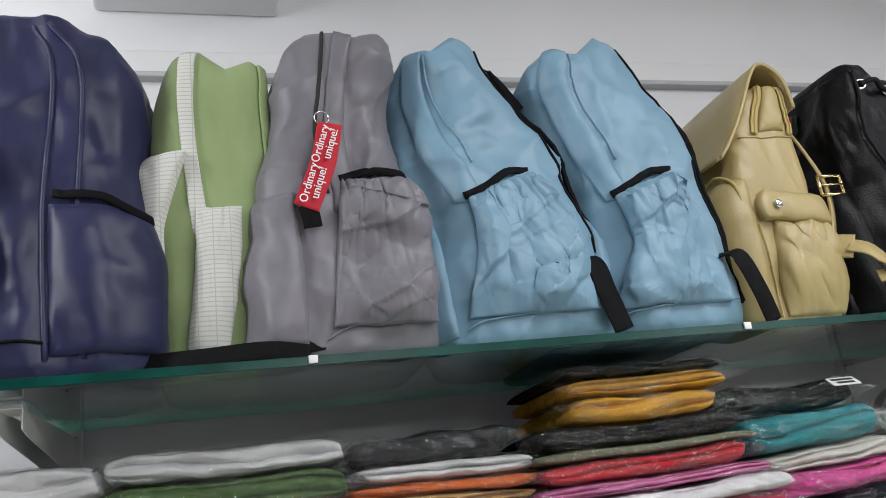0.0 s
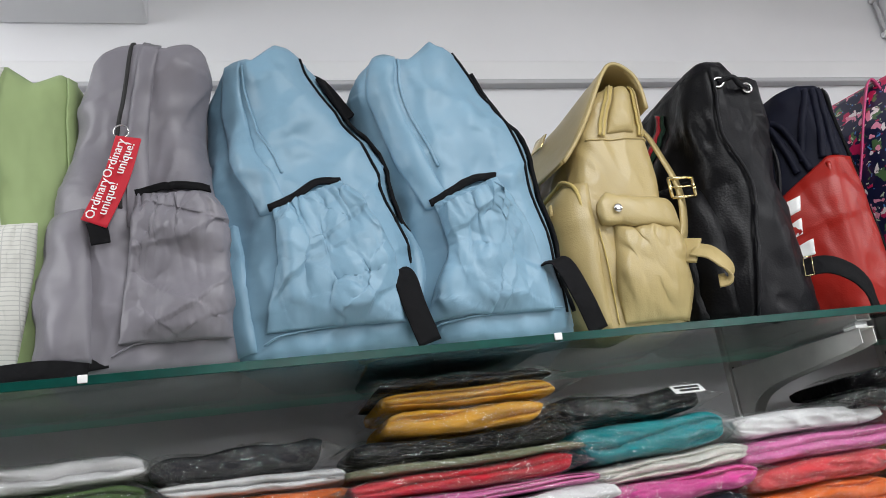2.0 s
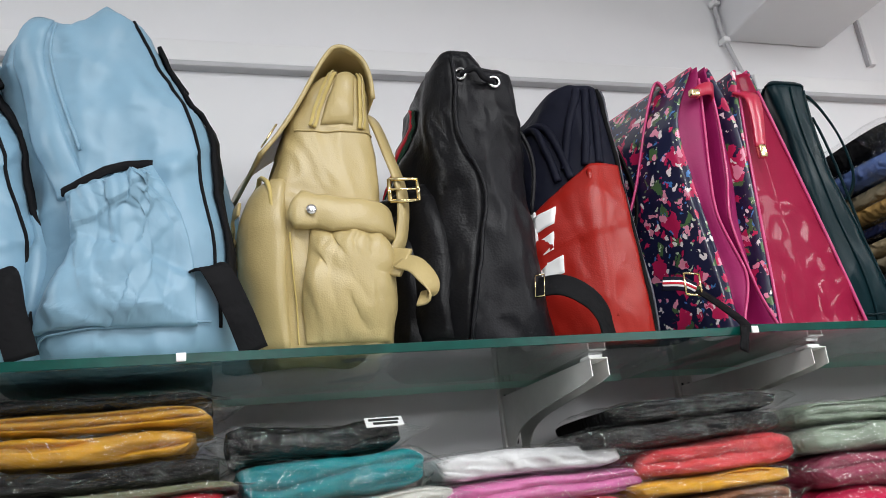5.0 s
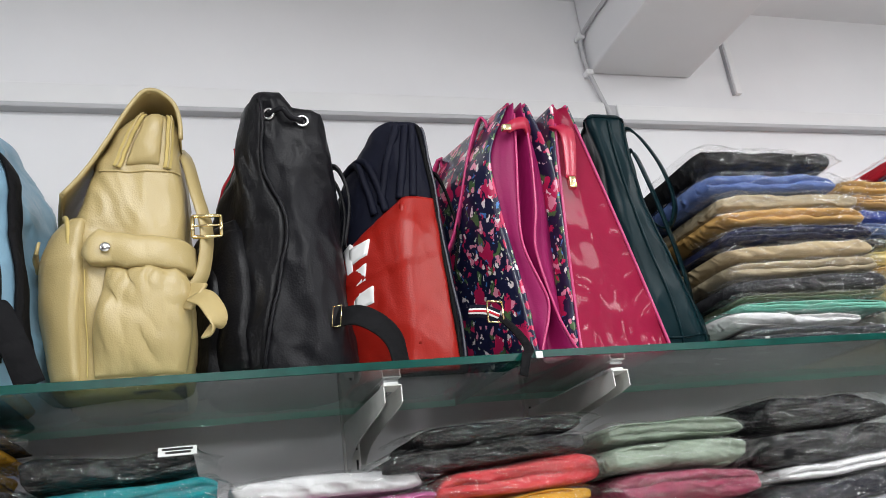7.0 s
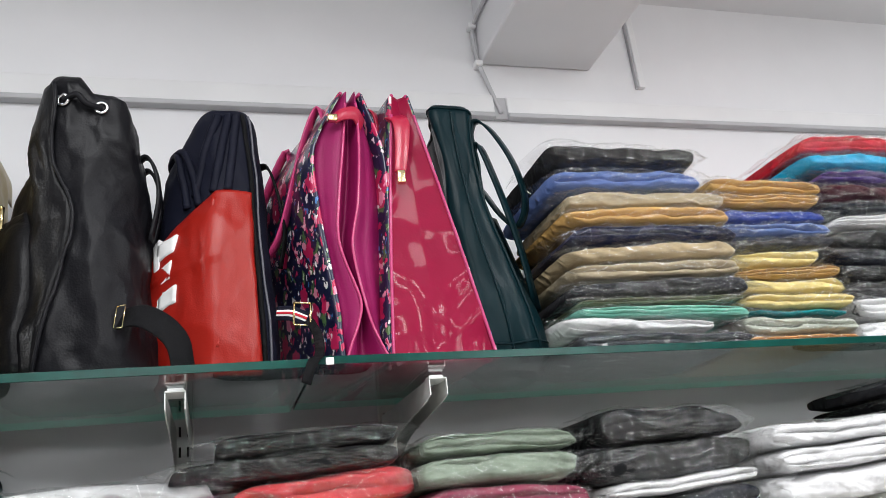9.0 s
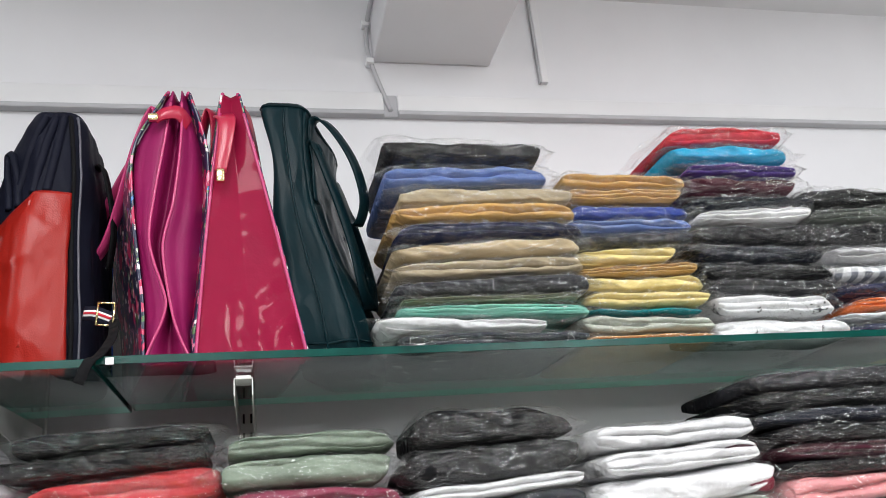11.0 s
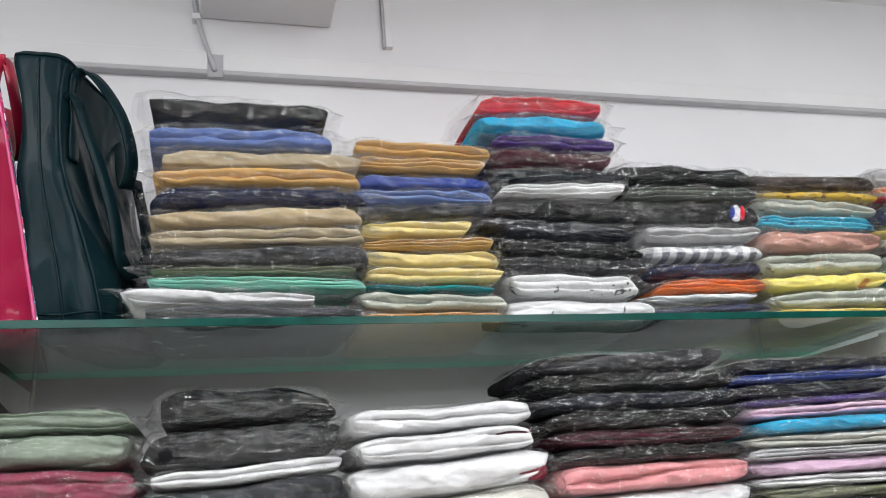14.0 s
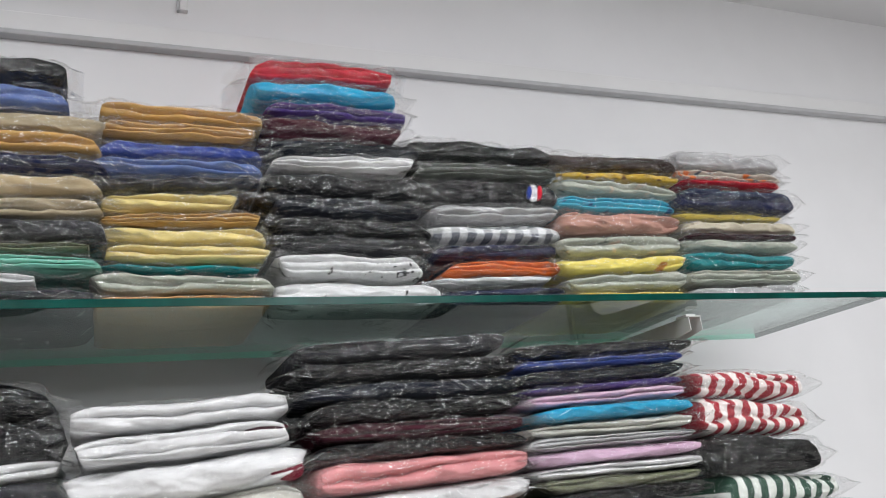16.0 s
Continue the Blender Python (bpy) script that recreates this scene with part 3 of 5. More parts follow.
def edge_clip(x):
    z = shelf_top(x) - 0.013
    thing("price_sticker", boxed(x - 0.0055, x + 0.0055, 0.9345, 0.9376, z, z + 0.010, bevel=0.001), WHITE, (x, 0.935, z), "small torn white sticker on the glass edge", "sticker", "stickers on the shelf edge")


for ex in (0.0, 0.60, 1.365):
    edge_clip(ex)


# ---- garments folded in clear film ----
CLOTHS = {}


def garment_cloth(color, rough=0.8):
    key = (color, rough)
    if key not in CLOTHS:
        m, nt, b = shader("garment_cloth")
        v = coords(nt)
        flat = coords(nt, (0.28, 1, 1), (0, 0.12, 0))
        nt.links.new(ramp(nt, noise_out(nt, v, 14, 3), [(0.3, shade(color, 0.86)), (0.7, shade(color, 1.14))]), b.inputs["Base Color"])
        b.inputs["Roughness"].default_value = rough
        b.inputs["Specular IOR Level"].default_value = 0.15
        rg = node(nt, "ShaderNodeTexNoise", Scale=42.0, Detail=3.0, Roughness=0.5, Distortion=0.4)
        rg.noise_type = "RIDGED_MULTIFRACTAL"
        nt.links.new(flat, rg.inputs["Vector"])
        bumped(nt, b, [(rg.outputs[0], 1.0, 0.012), (noise_out(nt, v, 30, 3), 0.5, 0.006), (noise_out(nt, v, 1000, 1), 0.2, 0.0006)])
        CLOTHS[key] = m
    return CLOTHS[key]


BLACK, INK, CHARCOAL, NAVY = (0.007, 0.007, 0.008), (0.010, 0.012, 0.020), (0.024, 0.024, 0.028), (0.012, 0.016, 0.050)
PRINTS = {
    "script": printed("navy_white_script", (0.014, 0.016, 0.026), [((0.75, 0.75, 0.75), 22, 0.17, 2.2)], 0.8),
    "bloom": printed("white_ink_bloom", (0.68, 0.68, 0.69), [((0.03, 0.03, 0.035), 17, 0.26, 1.4), ((0.68, 0.68, 0.69), 17, 0.21, 1.4), ((0.03, 0.03, 0.035), 17, 0.13, 1.4), ((0.68, 0.68, 0.69), 17, 0.09, 1.4), ((0.05, 0.05, 0.05), 40, 0.12, 6.1)], 0.8),
    "gingham": checks("grey_gingham", (0.78, 0.79, 0.80), (0.16, 0.17, 0.20), 0.030, 0.8, "check"),
    "red_stripe": checks("red_white_stripe", (0.80, 0.74, 0.72), (0.36, 0.02, 0.035), 0.030, 0.8, "stripe"),
    "green_stripe": checks("green_white_stripe", (0.75, 0.78, 0.74), (0.02, 0.07, 0.045), 0.030, 0.8, "stripe"),
    "black_stripe": checks("black_white_stripe", (0.75, 0.75, 0.76), (0.014, 0.016, 0.022), 0.036, 0.8, "stripe"),
    "leaf_blue": printed("turquoise_leaf_print", (0.04, 0.40, 0.55), [((0.02, 0.10, 0.22), 26, 0.27, 3.0)], 0.8),
    "leaf_grey": printed("grey_green_print", (0.38, 0.40, 0.34), [((0.10, 0.12, 0.10), 30, 0.20, 5.0), ((0.55, 0.45, 0.35), 24, 0.16, 2.0)], 0.8),
    "mustard_print": printed("mustard_print", (0.55, 0.36, 0.03), [((0.12, 0.05, 0.01), 40, 0.2, 5.0)], 0.8),
    "orange_print": printed("orange_floral_print", (0.45, 0.40, 0.34), [((0.60, 0.16, 0.03), 22, 0.30, 8.0), ((0.05, 0.07, 0.10), 30, 0.22, 2.0)], 0.8),
    "yellow_bloom": printed("yellow_bloom_print", (0.76, 0.64, 0.14), [((0.55, 0.22, 0.03), 13, 0.16, 4.0)], 0.8),
}
PRINT_WORDS = {"script": "navy and white printed", "bloom": "white ink-flowered", "gingham": "grey gingham", "red_stripe": "red and white striped", "green_stripe": "green and white striped",
               "black_stripe": "black and white striped", "leaf_blue": "turquoise leaf-printed", "leaf_grey": "grey-green printed", "mustard_print": "mustard printed", "orange_print": "orange floral", "yellow_bloom": "yellow flowered"}


def color_word(c):
    r, g, b = c
    hi, lo = max(c), min(c)
    if hi < 0.05:
        return "navy blue" if b > 1.6 * r else "black"
    if hi - lo < 0.14 * hi + 0.01:
        return "white" if hi > 0.6 else ("pale grey" if hi > 0.3 else "dark grey")
    if r == hi:
        if g > 0.75 * r:
            return "pale yellow" if b < 0.6 * r else "cream"
        if g > 0.4 * r:
            return "tan" if b > 0.2 * r else "mustard"
        if b > 0.5 * r:
            return "pink"
        return "maroon" if r < 0.15 else ("orange" if g > 0.18 * r else "red")
    if g == hi:
        return "sage green" if r > 0.5 * g else "teal green"
    return "purple" if r > 0.6 * b else ("turquoise" if g > 0.6 * b else "blue")


def run(a, b, n):
    return [(a[0] + (b[0] - a[0]) * k / n, a[1] + (b[1] - a[1]) * k / n) for k in range(n)]


# a pack's outline across its depth: front, top, back, underside; the film is left open behind
CLOTH_RING = run((-1, -1), (-1, 1), 28) + run((-1, 1), (1, 1), 9) + run((1, 1), (1, -1), 5) + run((1, -1), (-1, -1), 8)
FILM_RING = run((-0.5, -1), (-1, -1), 3) + run((-1, -1), (-1, 1), 20) + run((-1, 1), (0.6, 1), 9)


def garment_pack(x0, x1, yf, bottom, thick, paint, seed, depth=0.30, wave=0.4, layers=3, film=True, gap=0.0, group="", skew=0.0):
    """A folded garment in a film bag. bottom: heights under it along its length; returns the heights of its top."""
    rnd = random.Random(seed)
    nx = 44
    n1, ph = rnd.uniform(1.0, 2.2), rnd.uniform(0, 6.28)
    b = np.array(bottom)
    s = np.linspace(0, 1, nx)
    bi = np.interp(s, np.linspace(0, 1, len(b)), b)
    lean, lift = rnd.uniform(-0.30, 0.30), (rnd.uniform(0.10, 0.55), rnd.uniform(0.10, 0.55))
    droop = (rnd.uniform(-0.35, 0.35), rnd.uniform(-0.35, 0.35))
    fold_tilt = rnd.uniform(-0.9, 0.9)
    slant = (rnd.uniform(-0.010, 0.010), rnd.uniform(-0.010, 0.010))
    prof = 1 + lean * (s - 0.5) + wave * 0.16 * np.sin(n1 * 2 * math.pi * s + ph) + wave * 0.12 * np.sin(5.3 * s + ph * 2)
    endl = np.clip(s / 0.10, 0, 1) ** 0.5 * np.clip((1 - s) / 0.10, 0, 1) ** 0.5
    th = thick * prof
    yshift = rnd.uniform(-0.006, 0.010)
    word = PRINT_WORDS[paint] if isinstance(paint, str) else color_word(paint)
    mat = PRINTS[paint] if isinstance(paint, str) else garment_cloth(paint)

    def shell(grow, nx, crinkle, sd, layered):
        g = []
        ss = np.linspace(0, 1, nx)
        bb, tt, ee = np.interp(ss, s, bi), np.interp(ss, s, th), np.interp(ss, s, endl)
        for i, q in enumerate(ss):
            e = max(0.10, ee[i]) if not grow else max(0.0, min(1.0, min(q, 1 - q) / 0.09)) ** 0.8
            x = x0 - grow + (x1 - x0 + 2 * grow) * q
            side = 0 if q < 0.5 else 1
            if grow:
                hz, hy = tt[i] / 2 * (lift[side] + (1.06 - lift[side]) * e), (depth / 2 + 0.004) * (0.97 + 0.03 * e)
            else:
                hz, hy = tt[i] / 2 * (0.62 + 0.38 * e) * 0.985, depth / 2 * (0.95 + 0.05 * e)
            if grow and i in (0, nx - 1):
                # the welded end of the bag
                hz *= 0.15
                x += -0.012 if i == 0 else 0.012
            zc = bb[i] + tt[i] / 2 + (droop[side] * tt[i] * 0.5 * (1 - e) if grow else 0.0)
            row = []
            for sy, tz in (FILM_RING if grow else CLOTH_RING):
                dd = (abs(sy) ** 5 + abs(tz) ** 5) ** 0.2
                yy, zz = sy / dd, tz / dd
                y = yf + yshift + depth / 2 + yy * hy + skew * (q - 0.5)
                z = zc + zz * hz
                px = x + slant[side] * tz * max(0.0, 1 - min(q, 1 - q) / 0.15)
                if layered and yy < -0.6:
                    # rolled folds with narrow clefts between them, and drawn creases across
                    wob = fold_tilt * (q - 0.5) + 0.38 * noise.noise(Vector((x * 7 + sd, zz * 0.6, sd * 2.3))) + 0.18 * noise.noise(Vector((x * 31, zz, sd)))
                    deep = max(0.15, 0.6 + 0.9 * noise.noise(Vector((x * 6 - sd, zz * 1.1, 4.7))))
                    roll = abs(math.sin(math.pi * (layers * (zz * 0.5 + 0.5) + wob)))
                    y += (0.016 * deep * (1 - roll) ** 3.0 + 0.005 * (1 - roll)) * e
                    y -= 0.012 * (ridged((x, y, z), (15, 8, 30), sd) - 0.45) * e
                nv = noise.noise_vector(Vector((x * 17 + sd, y * 9, z * 24 + sd * 3)))
                fine = noise.noise_vector(Vector((x * 55 - sd, y * 40, z * 60)))
                d = nv * (0.0030 + crinkle * 0.5) + fine * (0.0012 + crinkle * 0.5)
                if grow:
                    # the bag puckers into sharp pleats and its ends are ragged
                    d += Vector((rnd.uniform(-1, 1) * 0.003, rnd.uniform(-1, 1) * 0.0017, rnd.uniform(-1, 1) * 0.0014))
                    d += Vector((0, -1, 0.4)) * (0.013 * (ridged((x, y, z), (24, 18, 50), sd) - 0.55)) + Vector((0, -0.003, 0))
                    d.x += 0.016 * (1 - e) * noise.noise(Vector((z * 60, y * 12, sd + side)))
                if not grow:
                    d.z *= 0.5
                x_keep, x = x, px
                row.append((x + d.x, y + d.y, z + d.z * 0.8))
                x = x_keep
            g.append(row)
        bm = bmesh.new()
        vs = grid_faces(bm, g, not grow, rnd if grow else None)
        if not grow:
            bm.faces.new(vs[0][::-1])
            bm.faces.new(vs[-1])
        return bm

    ob = thing("packed_garment", shell(0.0, nx, 0.0, seed * 1.37, True), mat, ((x0 + x1) / 2, yf + depth / 2, float(bi.mean())),
               f"{word} folded garment sealed in a clear plastic bag", "clothing", group)
    if film:
        part("plastic_bag", shell(0.012 + 0.012 * rnd.random(), 56, 0.003, seed * 2.11 + 5, False), FILM, ob, "crinkled clear plastic bag")
    return (bi + th + gap)[::3].tolist(), ob


FLAT = 0.40


def stack(name, x0, x1, yf, base, height, rows, seed, depth=0.27):
    """Packs one on the other, from the bottom up. Each row: thickness, cloth, and, if need be, shifts of its left and right ends and its waviness."""
    top = [base + 0.001] * 10 if not callable(base) else [base(x) + 0.001 for x in np.linspace(x0, x1, 10)]
    rnd = random.Random(seed)
    made = []
    grow = (height - sum(top) / 10) / sum(r[0] for r in rows)
    for k, row in enumerate(rows):
        th, paint = row[0] * grow, row[1]
        dl, dr = (row[2], row[3]) if len(row) > 3 else (rnd.uniform(-0.010, 0.008), rnd.uniform(-0.008, 0.010))
        wv = (row[4] if len(row) > 4 else 0.45) * FLAT
        t, ob = garment_pack(x0 + dl, x1 + dr, yf, top, th, paint, seed * 31 + k, depth, wv, (1, 2, 1, 3, 2)[(k + seed) % 5], True, 0.0, "folded garments " + name, rnd.uniform(-0.008, 0.008))
        made.append((ob, sum(top) / len(top), th))
        # an even bed for the next pack
        m = sum(t) / len(t)
        top = [0.6 * v + 0.4 * m for v in t]
    return made


W_, OFFW, CARAMEL, KHAKI, BEIGE = (0.68, 0.68, 0.69), (0.58, 0.57, 0.52), (0.50, 0.30, 0.10), (0.36, 0.30, 0.20), (0.42, 0.33, 0.20)
ROYAL, DENIM, MINT, PEACH, PALEY = (0.030, 0.055, 0.26), (0.10, 0.16, 0.38), (0.22, 0.58, 0.46), (0.60, 0.34, 0.15), (0.66, 0.54, 0.22)
MAROON, RED, PINK, CYAN, LILAC, TEALC = (0.055, 0.012, 0.022), (0.50, 0.018, 0.035), (0.66, 0.27, 0.28), (0.015, 0.30, 0.50), (0.60, 0.40, 0.54), (0.01, 0.22, 0.24)
GREYG, GREYP, PURPLE, ORANGE, YELLOW, SAGE = (0.42, 0.44, 0.38), (0.42, 0.42, 0.43), (0.055, 0.03, 0.16), (0.62, 0.13, 0.02), (0.76, 0.64, 0.16), (0.22, 0.27, 0.21)
MUSTARD, MAGENTA, HOTPINK, CRIMSON, OLIVE, BROWN, CORAL = (0.58, 0.30, 0.025), (0.56, 0.06, 0.26), (0.62, 0.16, 0.38), (0.45, 0.012, 0.06), (0.15, 0.16, 0.10), (0.20, 0.09, 0.05), (0.55, 0.05, 0.06)

stack("beside the teal tote", 1.784, 2.089, 0.985, shelf_top, 2.098, [
    (0.030, "script", -0.008, -0.010), (0.024, W_, -0.034, -0.075, 0.3), (0.019, MINT, 0.0, 0.004), (0.012, OLIVE, 0.0, -0.01), (0.034, CHARCOAL, -0.012, 0.010), (0.030, KHAKI, 0.0, 0.004), (0.030, BEIGE, 0.0, 0.0, 0.7),
    (0.030, NAVY, 0.002, 0.006), (0.030, CARAMEL, 0.004, 0.0, 0.2), (0.034, KHAKI, 0.010, 0.008), (0.036, DENIM, -0.012, -0.040), (0.040, BLACK, -0.008, -0.045, 1.0)], 11)
stack("on the upper shelf", 2.097, 2.322, 1.005, shelf_top, 2.052, [
    (0.024, PEACH, -0.006, 0.002), (0.032, GREYG, -0.008, 0.004), (0.010, TEALC, 0.0, -0.01), (0.030, PALEY, 0.004, 0.0), (0.028, PALEY), (0.020, CARAMEL, 0.0, -0.008, 0.6), (0.032, PALEY, 0.0, -0.045, 0.7),
    (0.026, INK), (0.026, DENIM), (0.030, ROYAL), (0.030, CARAMEL, 0.0, -0.01), (0.030, CARAMEL, 0.0, 0.006, 0.3)], 23)
stack("on the upper shelf", 2.340, 2.582, 1.010, shelf_top, 2.150, [
    (0.046, "bloom", -0.004, 0.018), (0.042, "bloom", 0.006, -0.020, 0.8), (0.028, CHARCOAL, 0.006, 0.008), (0.030, BLACK), (0.034, INK), (0.044, BLACK), (0.027, W_, 0.0, -0.008, 0.2), (0.024, INK),
    (0.040, MAROON, -0.006, -0.025, 0.3), (0.028, PURPLE, 0.0, -0.010), (0.036, CYAN, -0.020, -0.026, 0.2), (0.040, RED, -0.020, -0.028, 0.2)], 37)
logo_stack = stack("on the upper shelf", 2.600, 2.838, 1.010, shelf_top, 2.022, [
    (0.038, NAVY, 0.004, -0.006), (0.014, W_, -0.01, -0.03), (0.028, ORANGE, 0.020, -0.012, 0.3), (0.030, NAVY, 0.0, -0.006), (0.034, "gingham", -0.004, 0.006, 0.3), (0.030, GREYP, 0.006, 0.0),
    (0.050, BLACK, -0.010, 0.014), (0.028, (0.09, 0.10, 0.09), -0.014, 0.020), (0.038, BLACK, -0.026, 0.012, 0.8)], 41)
stack("on the upper shelf", 2.838, 3.090, 1.005, shelf_top, 2.008, [
    (0.022, YELLOW, -0.012, -0.004, 0.3), (0.032, GREYG), (0.030, "yellow_bloom", -0.012, 0.008, 0.2), (0.038, "leaf_grey", 0.004, 0.008), (0.040, (0.46, 0.25, 0.20), 0.010, 0.014), (0.028, "leaf_blue", 0.012, 0.014), (0.026, "leaf_grey", 0.016, 0.02),
    (0.016, "mustard_print", 0.02, 0.03), (0.034, (0.035, 0.022, 0.018), 0.010, 0.030, 0.7)], 53)
stack("on the upper shelf", 3.110, 3.378, 1.005, shelf_top, 2.032, [
    (0.032, GREYP, -0.006, -0.030), (0.028, GREYG, -0.006, -0.002), (0.034, TEALC, 0.0, 0.004), (0.020, GREYG), (0.010, MAROON), (0.028, (0.52, 0.47, 0.36), 0.010, 0.016), (0.010, YELLOW), (0.052, NAVY, 0.014, 0.020), (0.012, RED, 0.02, 0.0),
    (0.024, "orange_print", 0.026, 0.016), (0.036, GREYP, 0.030, 0.018, 0.5)], 67)

LOW = 1.3005
# filling rows of thick dull packs carry the lower stacks up from the shelf
stack("on the lower shelf", -0.66, -0.262, 1.075, LOW, 1.645, [(0.06, OFFW), (0.06, GREYP), (0.06, BLACK), (0.06, W_), (0.05, GREYG), (0.045, W_, 0, 0, 0.3)], 71)
stack("on the lower shelf", -0.250, 0.040, 1.085, LOW, 1.652, [(0.06, NAVY), (0.06, BEIGE), (0.055, BLACK), (0.048, W_), (0.045, RED), (0.042, (0.07, 0.13, 0.04)), (0.040, W_, 0.0, 0.006, 0.5)], 73)
stack("on the lower shelf", 0.058, 0.312, 1.085, LOW, 1.645, [(0.055, BLACK), (0.055, PEACH), (0.05, CRIMSON), (0.045, PINK), (0.030, CORAL), (0.018, CARAMEL), (0.018, ORANGE, -0.004, 0), (0.026, W_, 0.014, 0.004, 0.3), (0.040, CHARCOAL, -0.004, -0.03, 0.8)], 79)
stack("on the lower shelf", 0.330, 0.660, 1.060, LOW, 1.710, [(0.055, INK), (0.055, MAGENTA), (0.05, CRIMSON), (0.042, CRIMSON, 0, 0.03), (0.028, W_, 0.06, 0.04, 0.5), (0.020, HOTPINK, -0.02, 0.02), (0.032, RED, -0.01, -0.02, 0.4), (0.014, OLIVE, -0.02, 0.0),
    (0.034, BLACK, -0.006, -0.02, 0.8), (0.038, MUSTARD, 0.046, -0.055, 0.3), (0.028, MUSTARD, 0.046, -0.035, 0.2), (0.018, BLACK, 0.040, -0.035, 0.3)], 83)
label_stack = stack("on the lower shelf", 0.678, 0.915, 1.085, LOW, 1.662, [(0.06, BLACK), (0.06, MAROON), (0.05, INK), (0.036, MAGENTA, 0, 0.03), (0.030, OFFW, 0, 0.03), (0.052, TEALC, -0.008, -0.004, 0.4), (0.042, BLACK, -0.026, -0.034, 0.8)], 89)
stack("on the lower shelf", 0.935, 1.205, 1.085, LOW, 1.605, [(0.06, NAVY), (0.055, BLACK), (0.045, ORANGE), (0.036, CORAL), (0.036, HOTPINK, 0, 0.03), (0.034, W_, 0, 0.0, 0.5)], 97)
stack("on the lower shelf", 1.235, 1.480, 1.070, LOW, 1.658, [(0.06, BLACK), (0.055, NAVY), (0.04, CORAL), (0.034, BROWN), (0.024, MUSTARD), (0.044, CORAL, 0.0, 0.02, 0.3), (0.030, BLACK, -0.08, 0.0), (0.028, BLACK, -0.02, 0.0, 0.3)], 101)
stack("on the lower shelf", 1.515, 1.755, 1.040, LOW, 1.632, [(0.06, BLACK), (0.06, RED), (0.05, CRIMSON), (0.045, (0.25, 0.04, 0.08)), (0.040, SAGE), (0.030, SAGE, 0, 0, 0.7)], 103)
stack("on the lower shelf", 1.780, 2.045, 1.005, LOW, 1.645, [(0.06, INK), (0.055, BLACK), (0.045, W_), (0.04, INK), (0.024, W_, 0.01, 0.0, 0.3), (0.052, BLACK, 0, 0, 0.5), (0.050, BLACK, 0.02, -0.01, 0.9)], 107)
white_stack = stack("on the lower shelf", 2.060, 2.345, 0.965, LOW, 1.602, [(0.05, W_), (0.05, OFFW), (0.048, OFFW), (0.044, W_, 0, 0, 0.2), (0.034, W_, 0.01, -0.02, 0.2), (0.034, W_, 0.0, -0.015, 0.4)], 109)
stack("on the lower shelf", 2.372, 2.678, 0.950, LOW, 1.668, [(0.055, BLACK), (0.055, BROWN), (0.040, W_, 0, 0, 0.3), (0.042, PINK, -0.006, 0.0, 0.3), (0.024, BLACK), (0.026, MAROON, 0, 0), (0.028, BLACK), (0.028, INK, -0.02, 0.0), (0.030, BLACK, -0.02, 0.006), (0.034, CHARCOAL, -0.02, -0.01, 0.5)], 113)
stack("on the lower shelf", 2.695, 2.990, 0.945, LOW, 1.645, [(0.05, BLACK), (0.045, W_), (0.022, BLACK), (0.022, OLIVE), (0.020, W_), (0.024, LILAC), (0.020, GREYP), (0.022, OFFW, 0, 0, 0.2), (0.026, CYAN, 0.014, 0, 0.3), (0.022, LILAC, 0, 0, 0.2),
    (0.014, PURPLE), (0.024, INK), (0.016, ROYAL), (0.026, BLACK, 0.0, 0.03, 0.3)], 127)
stack("on the lower shelf", 3.020, 3.240, 0.950, LOW, 1.582, [(0.045, "black_stripe", 0.03, 0.07), (0.042, "green_stripe", 0.02, 0.04), (0.055, BLACK, 0, 0), (0.052, "red_stripe", 0.0, 0.0, 0.4), (0.040, "red_stripe", -0.004, 0.010, 0.5)], 131, depth=0.26)


# printed marks on single garments
ob, z0, th = label_stack[-1]
m = pose(0.858, 1.083, z0 + th * 0.80, -52, 0, 0)
lab = boxed(-0.026, 0.026, -0.0008, 0.0008, -0.011, 0.011)
lab.transform(m)
lab = part("paper_label", lab, WHITE, ob, "white paper label with illegible black print", smooth=False)
for bx0, bx1, bz in ((-0.021, 0.021, 0.002), (-0.016, 0.018, -0.007)):
    bar = boxed(bx0, bx1, -0.0014, -0.0009, bz - 0.0005, bz + 0.005)
    bar.transform(m)
    part("print_bar", bar, DARK, lab, smooth=False)


def emblem(parent, x, y, z, w, hgt, material, label, tilt=0):
    bm = bmesh.new()
    bmesh.ops.create_uvsphere(bm, u_segments=20, v_segments=10, radius=0.5)
    bm.transform(Matrix.Translation((x, y, z)) @ pose(0, 0, 0, 0, tilt, 0) @ Matrix.Diagonal((w, 0.012, hgt, 1)))
    part("emblem", bm, material, parent, label)


ob, z0, th = white_stack[3]
emblem(ob, 2.322, 0.974, z0 + th * 0.55, 0.052, 0.036, garment_cloth((0.16, 0.008, 0.025)), "round maroon printed emblem", 20)
ob, z0, th = white_stack[4]
emblem(ob, 2.300, 0.973, z0 + th * 0.75, 0.060, 0.012, garment_cloth(MAROON), "maroon printed strip")
ob, z0, th = logo_stack[6]
emblem(ob, 2.800, 1.018, z0 + th * 0.5, 0.022, 0.034, garment_cloth((0.55, 0.55, 0.58)), "red, white and blue printed emblem", 15)
emblem(ob, 2.811, 1.0165, z0 + th * 0.5, 0.012, 0.030, garment_cloth(RED), "red part of the emblem", 15)
emblem(ob, 2.791, 1.0165, z0 + th * 0.5, 0.010, 0.026, garment_cloth(ROYAL), "blue part of the emblem", 15)


# ---- bags ----
def zf(x):
    return shelf_top(x) + 0.001


